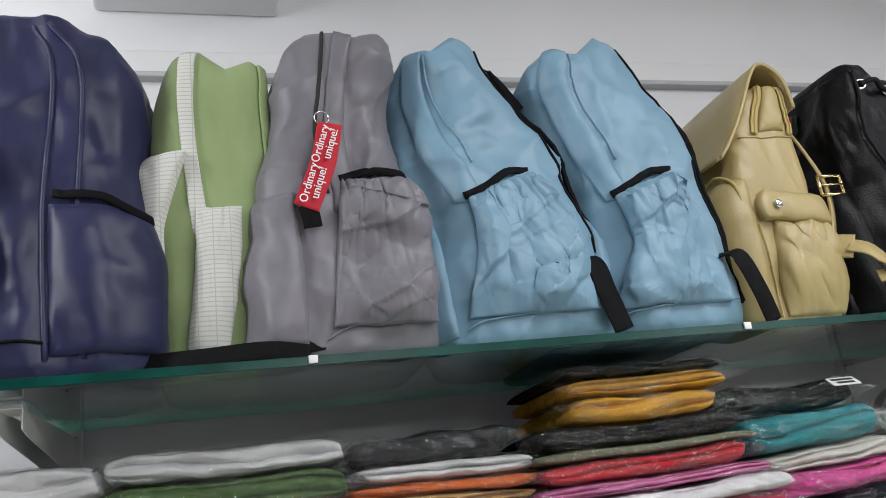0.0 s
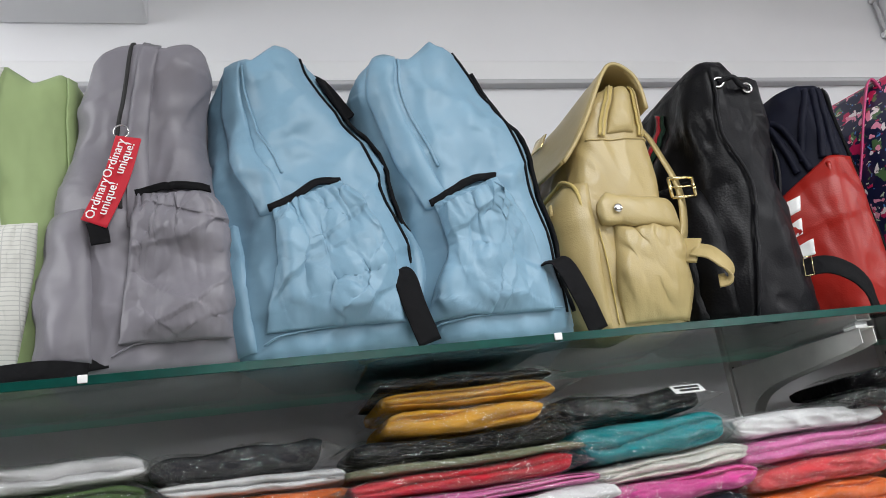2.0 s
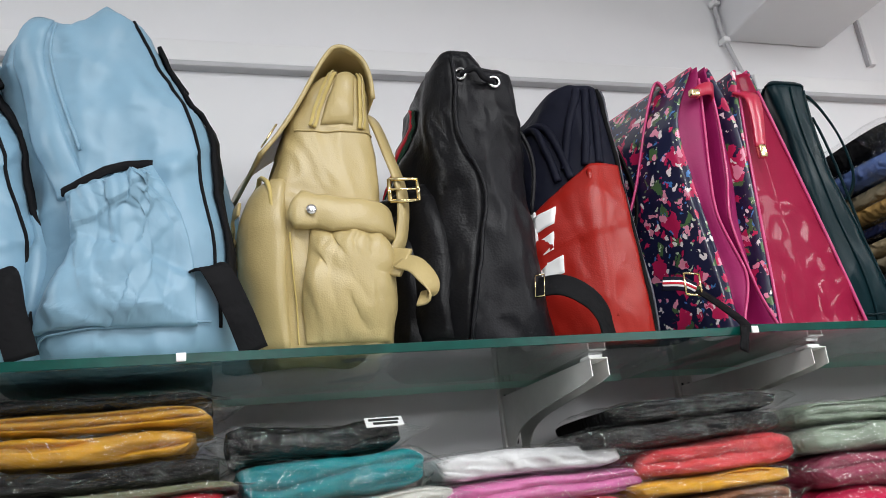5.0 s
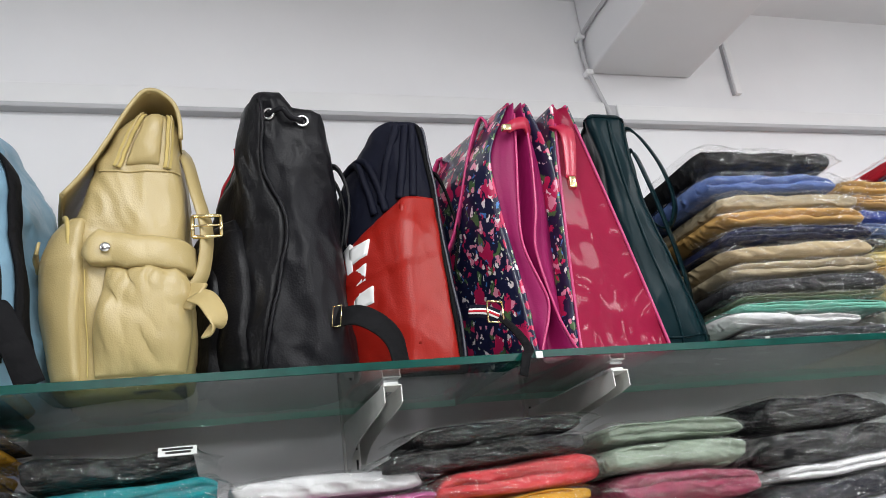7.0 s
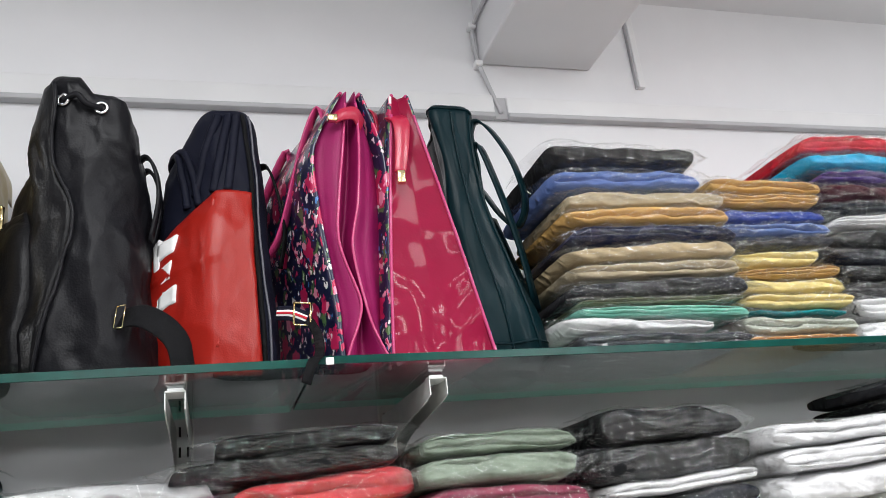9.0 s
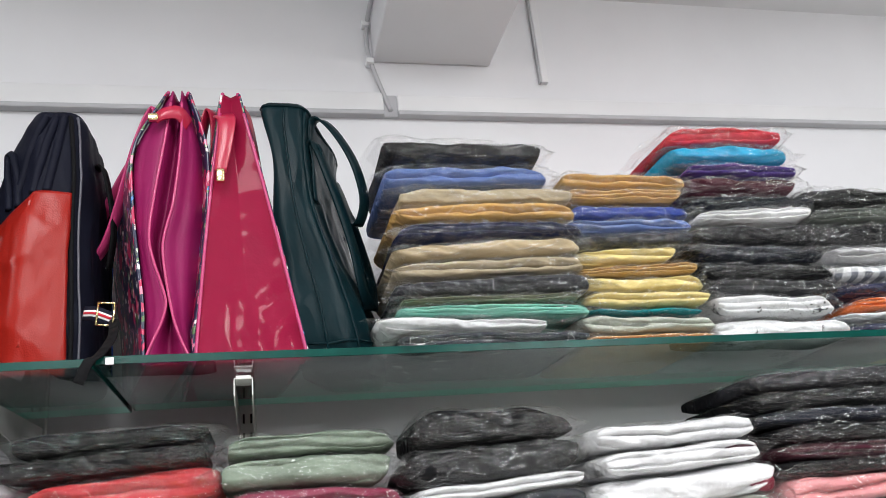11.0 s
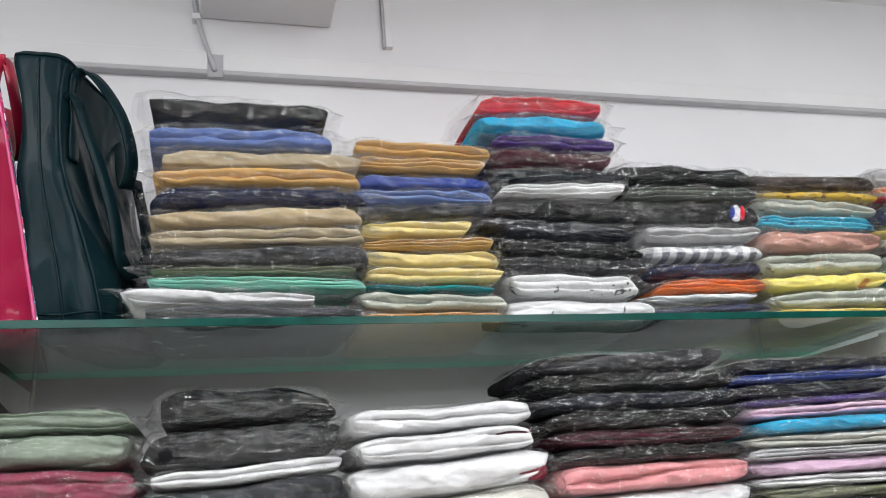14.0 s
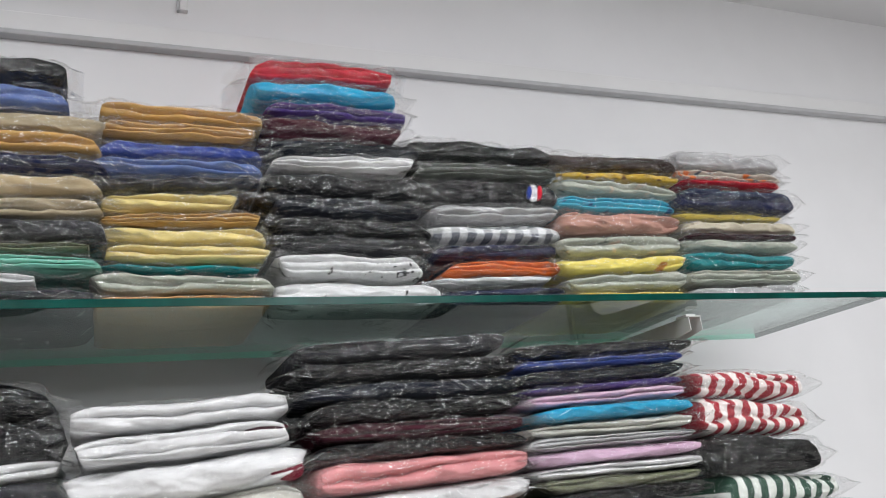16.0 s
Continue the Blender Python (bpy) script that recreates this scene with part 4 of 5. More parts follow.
def navy_backpack():
    base = zf(-0.35)
    s = Soft([(base, -0.520, -0.200, 0.985, 1.27, 5), (base + 0.02, -0.535, -0.192, 0.972, 1.28, 5), (1.90, -0.530, -0.192, 0.970, 1.29, 4), (2.06, -0.505, -0.194, 0.985, 1.28, 3.6), (2.13, -0.475, -0.197, 0.985, 1.26, 5), (2.17, -0.45, -0.212, 0.99, 1.25, 4), (2.205, -0.41, -0.262, 0.995, 1.24, 4), (2.230, -0.36, -0.300, 1.0, 1.22, 4)],
             folds=((0.016, (9, 8, 2.2), 1), (0.010, (15, 12, 5), 2), (-0.010, (5, 8, 8), 3)), seed=1)
    ob = thing("backpack", s.body(), NAVY_SATIN, (-0.35, 1.12, base), "navy blue satin nylon backpack standing upright on the glass", "backpack", "backpacks on the shelf")
    for u in (0.66, 0.78):
        part("piping", s.line([(u + 0.03, 0.04), (u, 0.4), (u - 0.02, 0.75), (u - 0.10, 0.95)], 0.0035), NAVY_SATIN, ob)
    part("side_pocket", s.patch([(0.05, 0.70, 1.35), (0.25, 0.69, 1.35), (0.42, 0.68, 1.35)], 0.004, 0.010, folds=0.008, seed=3), NAVY_SATIN, ob)
    part("pocket_trim", s.band([(0.69, 0.445), (0.85, 0.44), (0.99, 0.415), (1.2, 0.40)], 0.011, 0.004, 0.008), WEB, ob, "black elastic pocket trim")
    part("front_pocket", s.patch([(0.06, 0.02, 0.46), (0.3, 0.02, 0.47), (0.50, 0.05, 0.46)], 0.006, 0.020, folds=0.010, seed=4), NAVY_SATIN, ob)
    part("pocket_flap", s.patch([(0.46, 0.0, 0.49), (0.52, 0.0, 0.49), (0.58, 0.02, 0.47)], 0.020, 0.010), NAVY_SATIN, ob)
    part("bottom_seam", s.line([(0.02, 0.10), (0.4, 0.07), (0.6, 0.085), (0.98, 0.05)], 0.002), WEB, ob)


def green_backpack():
    base = zf(-0.1)
    s = Soft([(base, -0.178, -0.045, 1.035, 1.28, 4), (base + 0.02, -0.184, -0.040, 1.025, 1.29, 4), (1.95, -0.190, -0.026, 1.02, 1.29, 5), (2.10, -0.186, -0.024, 1.02, 1.29, 5), (2.16, -0.172, -0.024, 1.02, 1.28, 5), (2.19, -0.160, -0.026, 1.025, 1.27, 5), (2.202, -0.150, -0.030, 1.03, 1.25, 5)], crown=((-0.16, 0.004), (-0.12, 0.0), (-0.085, -0.028), (-0.05, -0.012), (-0.03, -0.018)),
             folds=((0.007, (8, 8, 3), 6), (0.003, (26, 20, 10), 3)), seed=2)
    ob = thing("backpack", s.body(), GREEN_CLOTH, (-0.11, 1.15, base), "sage green cloth backpack with pale checked trim", "backpack", "backpacks on the shelf")
    part("checked_strip", s.patch([(0.40, 0.34, 0.47), (0.65, 0.26, 0.38), (0.85, 0.20, 0.33), (0.985, 0.10, 0.26)], 0.003, 0.001, 10, 40), TWEED, ob, "pale grey checked strip")
    part("checked_pocket", s.patch([(0.02, 0.26, 0.60), (0.2, 0.32, 0.68), (0.36, 0.36, 0.72), (0.47, 0.36, 0.72)], 0.006, 0.014, 40, 40, 0.010, 2, (7, 7, 3), 1.0, 0.006, 3), TWEED, ob, "pale grey checked side pocket")
    part("checked_flap", s.patch([(0.20, -0.02, 0.02), (0.30, -0.22, 0.10), (0.42, -0.34, 0.10), (0.56, -0.40, 0.22), (0.64, -0.45, 0.31)], 0.016, 0.008, 26, 40, 0.006), TWEED, ob, "pale grey checked flap")
    part("strap", s.band([(0.93, 0.97), (0.97, 0.6), (0.96, 0.3), (0.9, 0.06)], 0.016, 0.004, 0.004), GREEN_CLOTH, ob)
    part("webbing", ribbon([(-0.20, 1.0, base + 0.012), (-0.12, 0.965, base + 0.008), (-0.05, 0.968, base + 0.012), (0.0, 0.966, base + 0.004)], 0.026, 0.003, (0, 0.25, 1)), WEB, ob, "black webbing strap lying on the glass")


def laid_text(words, size, origin, along, up, out=0.0006):
    """Raised letters as a mesh: words laid from origin in the direction along."""
    c = bpy.data.curves.new("letters", "FONT")
    c.body, c.size, c.extrude, c.resolution_u = words, size, out, 2
    t = new("letters", c)
    me = bpy.data.meshes.new_from_object(t.evaluated_get(bpy.context.evaluated_depsgraph_get()))
    bpy.data.objects.remove(t)
    a, u = Vector(along).normalized(), Vector(up)
    u = (u - a * u.dot(a)).normalized()
    n = a.cross(u)
    m = Matrix((a, u, n)).transposed().to_4x4()
    m.translation = origin
    me.transform(m)
    bm = bmesh.new()
    bm.from_mesh(me)
    return bm


def grey_backpack():
    base = zf(0.05)
    s = Soft([(base, -0.050, 0.168, 1.00, 1.28, 6), (base + 0.03, -0.058, 0.173, 0.985, 1.29, 7), (1.90, -0.045, 0.163, 0.985, 1.30, 7), (2.00, -0.035, 0.148, 0.995, 1.30, 7), (2.06, -0.030, 0.138, 1.0, 1.30, 6), (2.13, -0.016, 0.137, 1.0, 1.28, 6), (2.19, -0.004, 0.137, 1.0, 1.27, 6), (2.214, 0.006, 0.133, 1.01, 1.25, 5)],
             folds=((0.014, (8, 7, 2), 11), (-0.024, (4.5, 8, 8), 7), (-0.012, (9, 8, 8), 9)), seed=3, crown=((0.0, -0.020), (0.03, 0.008), (0.065, 0.012), (0.10, -0.012), (0.135, 0.002)))
    ob = thing("backpack", s.body(), GREY_NYLON, (0.05, 1.14, base), "lilac-grey nylon backpack with a red key ribbon", "backpack", "backpacks on the shelf")
    part("zip_placket", s.line([(0.40, 0.99), (0.38, 0.8), (0.37, 0.67), (0.40, 0.45)], 0.0028), DARK, ob, "dark open zip")
    part("zip_fold", s.patch([(0.40, 0.44, 0.56), (0.6, 0.44, 0.60), (0.8, 0.45, 0.62), (0.97, 0.50, 0.66)], 0.003, 0.004, 10, 30, 0.004), GREY_NYLON, ob)
    part("side_pocket", s.patch([(0.08, 0.40, 0.99), (0.3, 0.44, 0.995), (0.495, 0.49, 0.985)], 0.005, 0.010, 90, 80, 0.050, 5, (7, 7, 4), 1.0, 0.008, 9), GREY_NYLON, ob)
    part("pocket_trim", s.band([(0.49, 0.495), (0.62, 0.51), (0.8, 0.52), (0.97, 0.515)], 0.012, 0.003, 0.007), WEB, ob, "black elastic pocket trim")
    part("front_pocket", s.patch([(0.04, -0.5, 0.26), (0.25, -0.5, 0.24), (0.46, -0.5, 0.18)], 0.006, 0.008, folds=0.012, seed=8), GREY_NYLON, ob)
    part("bottom_piping", s.line([(0.36, 0.05), (0.5, 0.078), (0.75, 0.08), (0.98, 0.08)], 0.0015, 0.005), GREY_NYLON, ob)
    part("webbing", ribbon([(0.02, 0.985, base + 0.02), (-0.03, 0.975, base + 0.012), (-0.06, 0.972, base + 0.004)], 0.018, 0.003, (0, 0.3, 1)), WEB, ob)
    part("key_ring", tube([(0.040 + 0.010 * math.cos(a), 0.972, 2.066 + 0.010 * math.sin(a)) for a in np.linspace(0, 6.28, 14)], 0.0012, 30), CHROME, ob, "chrome key ring")
    top, end = Vector((0.050, 0.968, 2.055)), Vector((0.008, 0.958, 1.928))
    tag = part("key_ribbon", ribbon([top, top.lerp(end, 0.5) + Vector((0.006, -0.004, 0)), end], 0.034, 0.003, (1, 0, 0.33)), RED_TAPE, ob, "red key ribbon with white lettering")
    d = (top - end).normalized()
    side = Vector((1, 0, 0.33))
    for row, (k, w) in enumerate(((0.004, "Ordinary"), (-0.012, "unique!"), (0.0045, "Ordinary"), (-0.012, "unique!"))):
        o = end + d * (0.004 if row < 2 else 0.066) + Vector((1, 0, 0.33)).normalized() * (-k) + Vector((0.004 if row > 1 else 0.003, -0.0085, 0))
        part("lettering", laid_text(w, 0.0165, o, d, d.cross(Vector((0, 1, 0)))), WHITE, tag, "white lettering")
    part("ribbon_end", ribbon([end + Vector((0.002, 0.002, 0.004)), end + Vector((0.006, 0.003, -0.012)), end + Vector((0.008, 0.004, -0.026))], 0.024, 0.004, (1, 0, 0.2)), WEB, ob, "black ribbon end")


def blue_backpack(lv, seed, seam, crown, web, label, chamfer):
    base = lv[0][0]
    s = Soft(lv, folds=((0.014, (8, 7, 2), seed), (-0.024, (4.5, 8, 8), seed + 3), (-0.012, (9, 8, 8), seed + 5)), seed=seed, crown=crown, chamfer=chamfer, slope=0.8, shear=0.24)
    cx = (lv[0][1] + lv[0][2]) / 2
    ob = thing("backpack", s.body(), BLUE_NYLON, (cx, 1.14, base), label, "backpack", "backpacks on the shelf")
    a, b, c = seam
    part("zip_fold", s.patch([(0.42, b - 0.04, b + 0.10), (0.65, (a + b) / 2 - 0.05, (a + b) / 2 + 0.10), (0.97, a - 0.05, a + 0.12)], 0.003, 0.004, 10, 36, 0.004, seed), BLUE_NYLON, ob)
    part("piping", s.line([(b + 0.12, 0.55), ((a + b) / 2 + 0.13, 0.75), (a + 0.15, 0.96)], 0.0022), BLUE_NYLON, ob)
    part("side_pocket", s.patch([(0.08, c, 0.90, 0.0), (0.25, b - 0.04, 0.88, 0.02), (0.37, b, 0.82, 0.06), (0.425, b + 0.01, 0.77, 0.085)], 0.005, 0.010, 90, 80, 0.050, seed, (7, 7, 4), 1.0, 0.008, 9), BLUE_NYLON, ob)
    part("pocket_trim", s.band([(b + 0.0, 0.432), (b + 0.15, 0.465), (b + 0.30, 0.505), (0.77, 0.512)], 0.012, 0.003, 0.007), WEB, ob, "black elastic pocket trim")
    part("front_pocket", s.patch([(0.04, -0.75, c - 0.06), (0.25, -0.75, b - 0.16), (0.42, -0.75, b - 0.18)], 0.006, 0.010, 40, 36, 0.022, seed + 1), BLUE_NYLON, ob)
    part("bottom_piping", s.line([(c - 0.02, 0.05), (c + 0.1, 0.072), (0.75, 0.085), (0.97, 0.09)], 0.0014, 0.004), BLUE_NYLON, ob)
    part("back_piping", s.line([(1.03, 0.08), (1.02, 0.3), (1.01, 0.55), (1.0, 0.8), (0.99, 0.97)], 0.0024, 0.001), WEB, ob, "black back piping")
    sx = lv[-1][2] + 0.006
    part("shoulder_strap", ribbon([(sx, 1.07, 2.205), (sx + 0.03, 1.05, 2.178), (sx + 0.068, 1.045, 2.118)], 0.032, 0.007, (0.78, 0.2, 0.62)), WEB, ob, "black padded shoulder strap")
    part("strap_run", s.band([(1.16, 0.92), (1.14, 0.6), (1.14, 0.35), (1.18, 0.1)], 0.030, 0.006, 0.005), WEB, ob, "black padded shoulder strap")
    part("webbing", ribbon(web, 0.036, 0.003, (0.95, 0.25, 0.25)), WEB, ob, "black webbing strap")


def cream_backpack():
    base = zf(0.78)
    s = Soft([(base, 0.722, 0.862, 1.06, 1.30, 5), (base + 0.015, 0.710, 0.876, 1.045, 1.32, 4.5), (1.80, 0.704, 0.882, 1.040, 1.33, 4), (1.92, 0.702, 0.878, 1.040, 1.33, 5), (2.00, 0.716, 0.876, 1.042, 1.33, 5), (2.10, 0.752, 0.870, 1.045, 1.33, 5), (2.145, 0.780, 0.864, 1.045, 1.30, 5), (2.170, 0.804, 0.856, 1.05, 1.29, 5)],
             folds=((0.014, (9, 8, 3.5), 21), (0.007, (17, 12, 8), 9)), seed=5)
    ob = thing("backpack", s.body(), CREAM_PU, (0.79, 1.16, base), "cream leatherette backpack with a flap and brass studs", "backpack", "backpacks on the shelf")
    # the flap bends over the top and hangs open on the front
    g = []
    for j in range(26):
        f = j / 25
        y = 1.032 + 0.300 * f
        bulge = math.sin(math.pi * f)
        g.append(smooth_path([(0.870, y, 2.120), (0.866, y, 2.168), (0.848, y, 2.196 + 0.004 * bulge), (0.820, y, 2.206 + 0.004 * bulge), (0.795 - 0.02 * f, y, 2.176), (0.768 - 0.065 * f, y, 2.124), (0.735 - 0.062 * f, y + 0.004, 2.068 + 0.012 * f),
                             (0.704 - 0.036 * f - 0.006 * bulge, y + 0.006, 2.028 + 0.030 * f - 0.016 * bulge)], 34))
    flap = part("flap", slab(g, 0.005, (-0.6, 0, 0.5)), CREAM_PU, ob)
    part("flap_edge", tube([tuple(g[0][k] + np.array((-0.001, -0.001, 0.001))) for k in range(0, 34, 3)], 0.0035, 40), CREAM_PU, ob)
    part("flap_hem", tube([tuple(r[-1] + np.array((-0.002, 0, 0.002))) for r in g[::3]], 0.0032, 30), CREAM_PU, ob)
    badge = boxed(-0.017, 0.017, -0.0015, 0.0015, -0.017, 0.017, bevel=0.001)
    bp = Vector((0.7320, 1.180, 2.126))
    badge.transform(look(bp, bp + Vector((-0.84, -0.21, 0.49))) @ pose(0, 0, -0.007, 90, 0, 0))
    badge = part("badge", badge, BRASS, flap, "square brass badge")
    for u in (0.28, 0.80):
        part("zip_tape", s.band([(u, 0.775), (u + 0.01, 0.88), (u + 0.02, 0.985)], 0.012, 0.003, 0.004), ZIP_YELLOW, ob, "yellow zip tape")
        part("zip_teeth", s.line([(u, 0.775), (u + 0.01, 0.88), (u + 0.02, 0.985)], 0.0016, 0.007), CREAM_PU, ob)
    part("gusset_panel", s.patch([(0.79, 0.36, 0.72), (0.88, 0.37, 0.73), (0.985, 0.40, 0.72)], 0.002, 0.010, 20, 24, 0.006, 3), CREAM_PU, ob)
    part("gusset_seam", s.line([(0.12, 0.765), (0.5, 0.762), (0.97, 0.77)], 0.0016, 0.001), CREAM_PU, ob)
    pk = part("front_pocket", s.patch([(0.04, -0.9, 0.15), (0.25, -0.9, 0.17), (0.42, -0.8, 0.19), (0.58, -0.6, 0.15)], 0.010, 0.018, 30, 30, 0.006, 4), CREAM_PU, ob)
    part("pocket_zip", s.line([(-0.5, 0.54), (-0.15, 0.60), (0.03, 0.585), (0.10, 0.52), (0.11, 0.40)], 0.0036, 0.014), ZIP_YELLOW, pk, "pale yellow zip")
    part("pocket_tab", s.band([(-0.42, 0.44), (-0.25, 0.46), (-0.05, 0.48)], 0.020, 0.004, 0.034), CREAM_PU, pk)
    part("stitching", s.line([(0.215, 0.05), (0.225, 0.2), (0.215, 0.40)], 0.0012, 0.003), ZIP_YELLOW, ob)
    part("side_pocket", s.patch([(0.05, 0.27, 0.96), (0.20, 0.27, 0.99), (0.33, 0.33, 0.97), (0.41, 0.36, 0.95)], 0.005, 0.020, 60, 50, 0.012, 5, (12, 12, 3), 1.0, 0.007, 3), CREAM_PU, ob)
    strap = part("side_strap", s.patch([(0.415, 0.24, 1.03, -0.035), (0.445, 0.22, 1.05, -0.035), (0.49, 0.22, 1.06, -0.035), (0.525, 0.27, 1.04, -0.035)], 0.018, 0.006, 26, 12), CREAM_PU, ob)
    bm = bmesh.new()
    st = s.at(0.33, 0.455, 0.026)
    bmesh.ops.create_uvsphere(bm, u_segments=16, v_segments=8, radius=0.0075)
    bm.transform(Matrix.Translation(st) @ Matrix.Diagonal((1, 0.45, 1, 1)))
    part("stud", bm, CHROME, strap, "round chrome stud")
    part("shoulder_strap", ribbon([(0.862, 1.14, 2.160), (0.876, 1.08, 2.110), (0.890, 1.055, 2.040), (0.904, 1.048, 1.975), (0.898, 1.05, 1.910), (0.880, 1.05, 1.875)], 0.024, 0.005, (0.75, 0.6, 0), 34), CREAM_PU, ob)
    ring = [(0.884, 1.040, 1.960), (0.926, 1.037, 1.960), (0.926, 1.037, 1.994), (0.884, 1.040, 1.994)]
    bk = bmesh.new()
    for p, q in zip(ring, ring[1:] + ring[:1]):
        tube([p, q], 0.0030, 2, 8, bk, False)
    tube([(0.884, 1.037, 1.977), (0.926, 1.034, 1.977)], 0.0018, 2, 8, bk, False)
    part("buckle", bk, BRASS, ob, "pale brass buckle")
    part("strap_tab", ribbon([(0.850, 1.052, 1.868), (0.872, 1.034, 1.866), (0.892, 1.014, 1.858)], 0.046, 0.006, (0.25, 0.3, 0.92), 16), CREAM_PU, ob)
    part("loose_strap", ribbon([(0.886, 1.018, 1.862), (0.902, 0.998, 1.848), (0.914, 0.984, 1.822), (0.912, 0.982, 1.802), (0.900, 0.992, 1.800)], 0.032, 0.004, (0.5, 0.45, 0.74), 24), CREAM_PU, ob)
    part("base_sole", boxed(0.80, 0.872, 1.055, 1.24, base - 0.0005, base + 0.006, bevel=0.002), DARK, ob, "black base")


def black_backpack():
    base = zf(1.02)
    s = Soft([(base, 0.925, 1.105, 1.05, 1.28, 5), (base + 0.02, 0.912, 1.122, 1.035, 1.29, 4.5), (1.84, 0.910, 1.116, 1.030, 1.30, 4), (1.934, 0.916, 1.116, 1.030, 1.30, 4), (2.03, 0.934, 1.107, 1.030, 1.29, 4), (2.09, 0.957, 1.097, 1.026, 1.28, 4.5), (2.15, 0.974, 1.087, 1.020, 1.27, 6), (2.19, 0.979, 1.080, 1.020, 1.26, 8), (2.200, 0.981, 1.077, 1.022, 1.25, 8)],
             folds=((0.016, (9, 8, 3), 31), (0.008, (18, 16, 8), 12), (-0.008, (5, 8, 8), 4)), seed=6, crown=((0.975, 0.004), (1.022, 0.002), (1.040, -0.024), (1.078, -0.030)),
             chamfer=((1.74, 0.975), (1.90, 1.005), (1.98, 1.018), (2.09, 0.995), (2.2, 0.985)), slope=0.9)
    ob = thing("backpack", s.body(), BLACK_PU, (1.02, 1.16, base), "black leatherette drawstring backpack with silver eyelets", "backpack", "backpacks on the shelf")
    part("pebbled_front", s.patch([(0.03, -0.95, 0.32), (0.335, -0.95, 0.47), (0.53, -0.95, 0.52), (0.65, -0.95, 0.40), (0.77, -0.95, 0.26), (0.96, -0.8, 0.14)], 0.004, 0.004, 44, 54, 0.008, 6), BLACK_GRAIN, ob, "pebbled black front panel")
    for k, (v1, u1) in enumerate(((0.58, 0.30), (0.48, 0.14))):
        part("front_pocket", s.patch([(0.05, -0.8, u1 - 0.06), (0.3, -0.8, u1), (v1 - 0.08, -0.7, u1 - 0.04), (v1, -0.5, u1 - 0.16)], 0.012 + 0.016 * k, 0.016, 30, 30, 0.008, 7 + k), BLACK_GRAIN, ob)
    part("welt", s.line([(0.33, 0.03), (0.48, 0.335), (0.53, 0.53), (0.41, 0.65), (0.27, 0.77), (0.15, 0.96)], 0.003, 0.008), BLACK_PU, ob)
    for u, v in ((0.26, 0.905), (0.72, 0.905)):
        p, q = s.at(u, v, 0.003), s.at(u, v, 0.02)
        n = Vector(q - p).normalized()
        a = n.orthogonal().normalized()
        b = n.cross(a)
        part("eyelet", tube([Vector(p) + (a * math.cos(k) + b * math.sin(k)) * 0.0085 for k in np.linspace(0, 6.283, 18)], 0.0024, 36), CHROME, ob, "round silver eyelet")
    part("drawcord", tube([tuple(s.at(0.26, 0.905, 0.002)), tuple(s.at(0.38, 0.915, 0.014)), tuple(s.at(0.56, 0.905, 0.014)), tuple(s.at(0.72, 0.905, 0.002))], 0.0048, 24), BLACK_PU, ob)
    strap = part("striped_strap", s.band([(3.55, 0.92), (3.50, 0.74), (3.45, 0.55)], 0.034, 0.004, 0.012), GREEN_TAPE, ob, "dark green strap with a red stripe")
    part("stripe", s.band([(3.55, 0.92), (3.50, 0.74), (3.45, 0.55)], 0.012, 0.003, 0.015), RED_TAPE, strap, "red stripe")
    for dy in (0.0, 0.05):
        part("shoulder_strap", ribbon([(1.090, 1.10 + dy, 2.080), (1.112, 1.09 + dy, 2.105), (1.128, 1.085 + dy, 2.080), (1.134, 1.085 + dy, 2.030), (1.122, 1.09 + dy, 1.96)], 0.014, 0.005, (0.2, 1, 0), 24), BLACK_PU, ob)
    part("loose_strap", ribbon([(1.082, 1.040, 1.822), (1.115, 1.012, 1.820), (1.145, 1.000, 1.802), (1.166, 0.998, 1.776), (1.174, 1.000, base + 0.004)], 0.036, 0.004, (0.35, 0.25, 0.9)), WEB, ob, "black webbing strap end")
    bk = bmesh.new()
    ring = [(1.080, 1.024, 1.806), (1.092, 1.018, 1.806), (1.096, 1.018, 1.838), (1.084, 1.024, 1.838)]
    for p, q in zip(ring, ring[1:] + ring[:1]):
        tube([p, q], 0.0008, 2, 8, bk, False)
    part("strap_buckle", bk, BRASS, ob, "thin gold strap buckle")


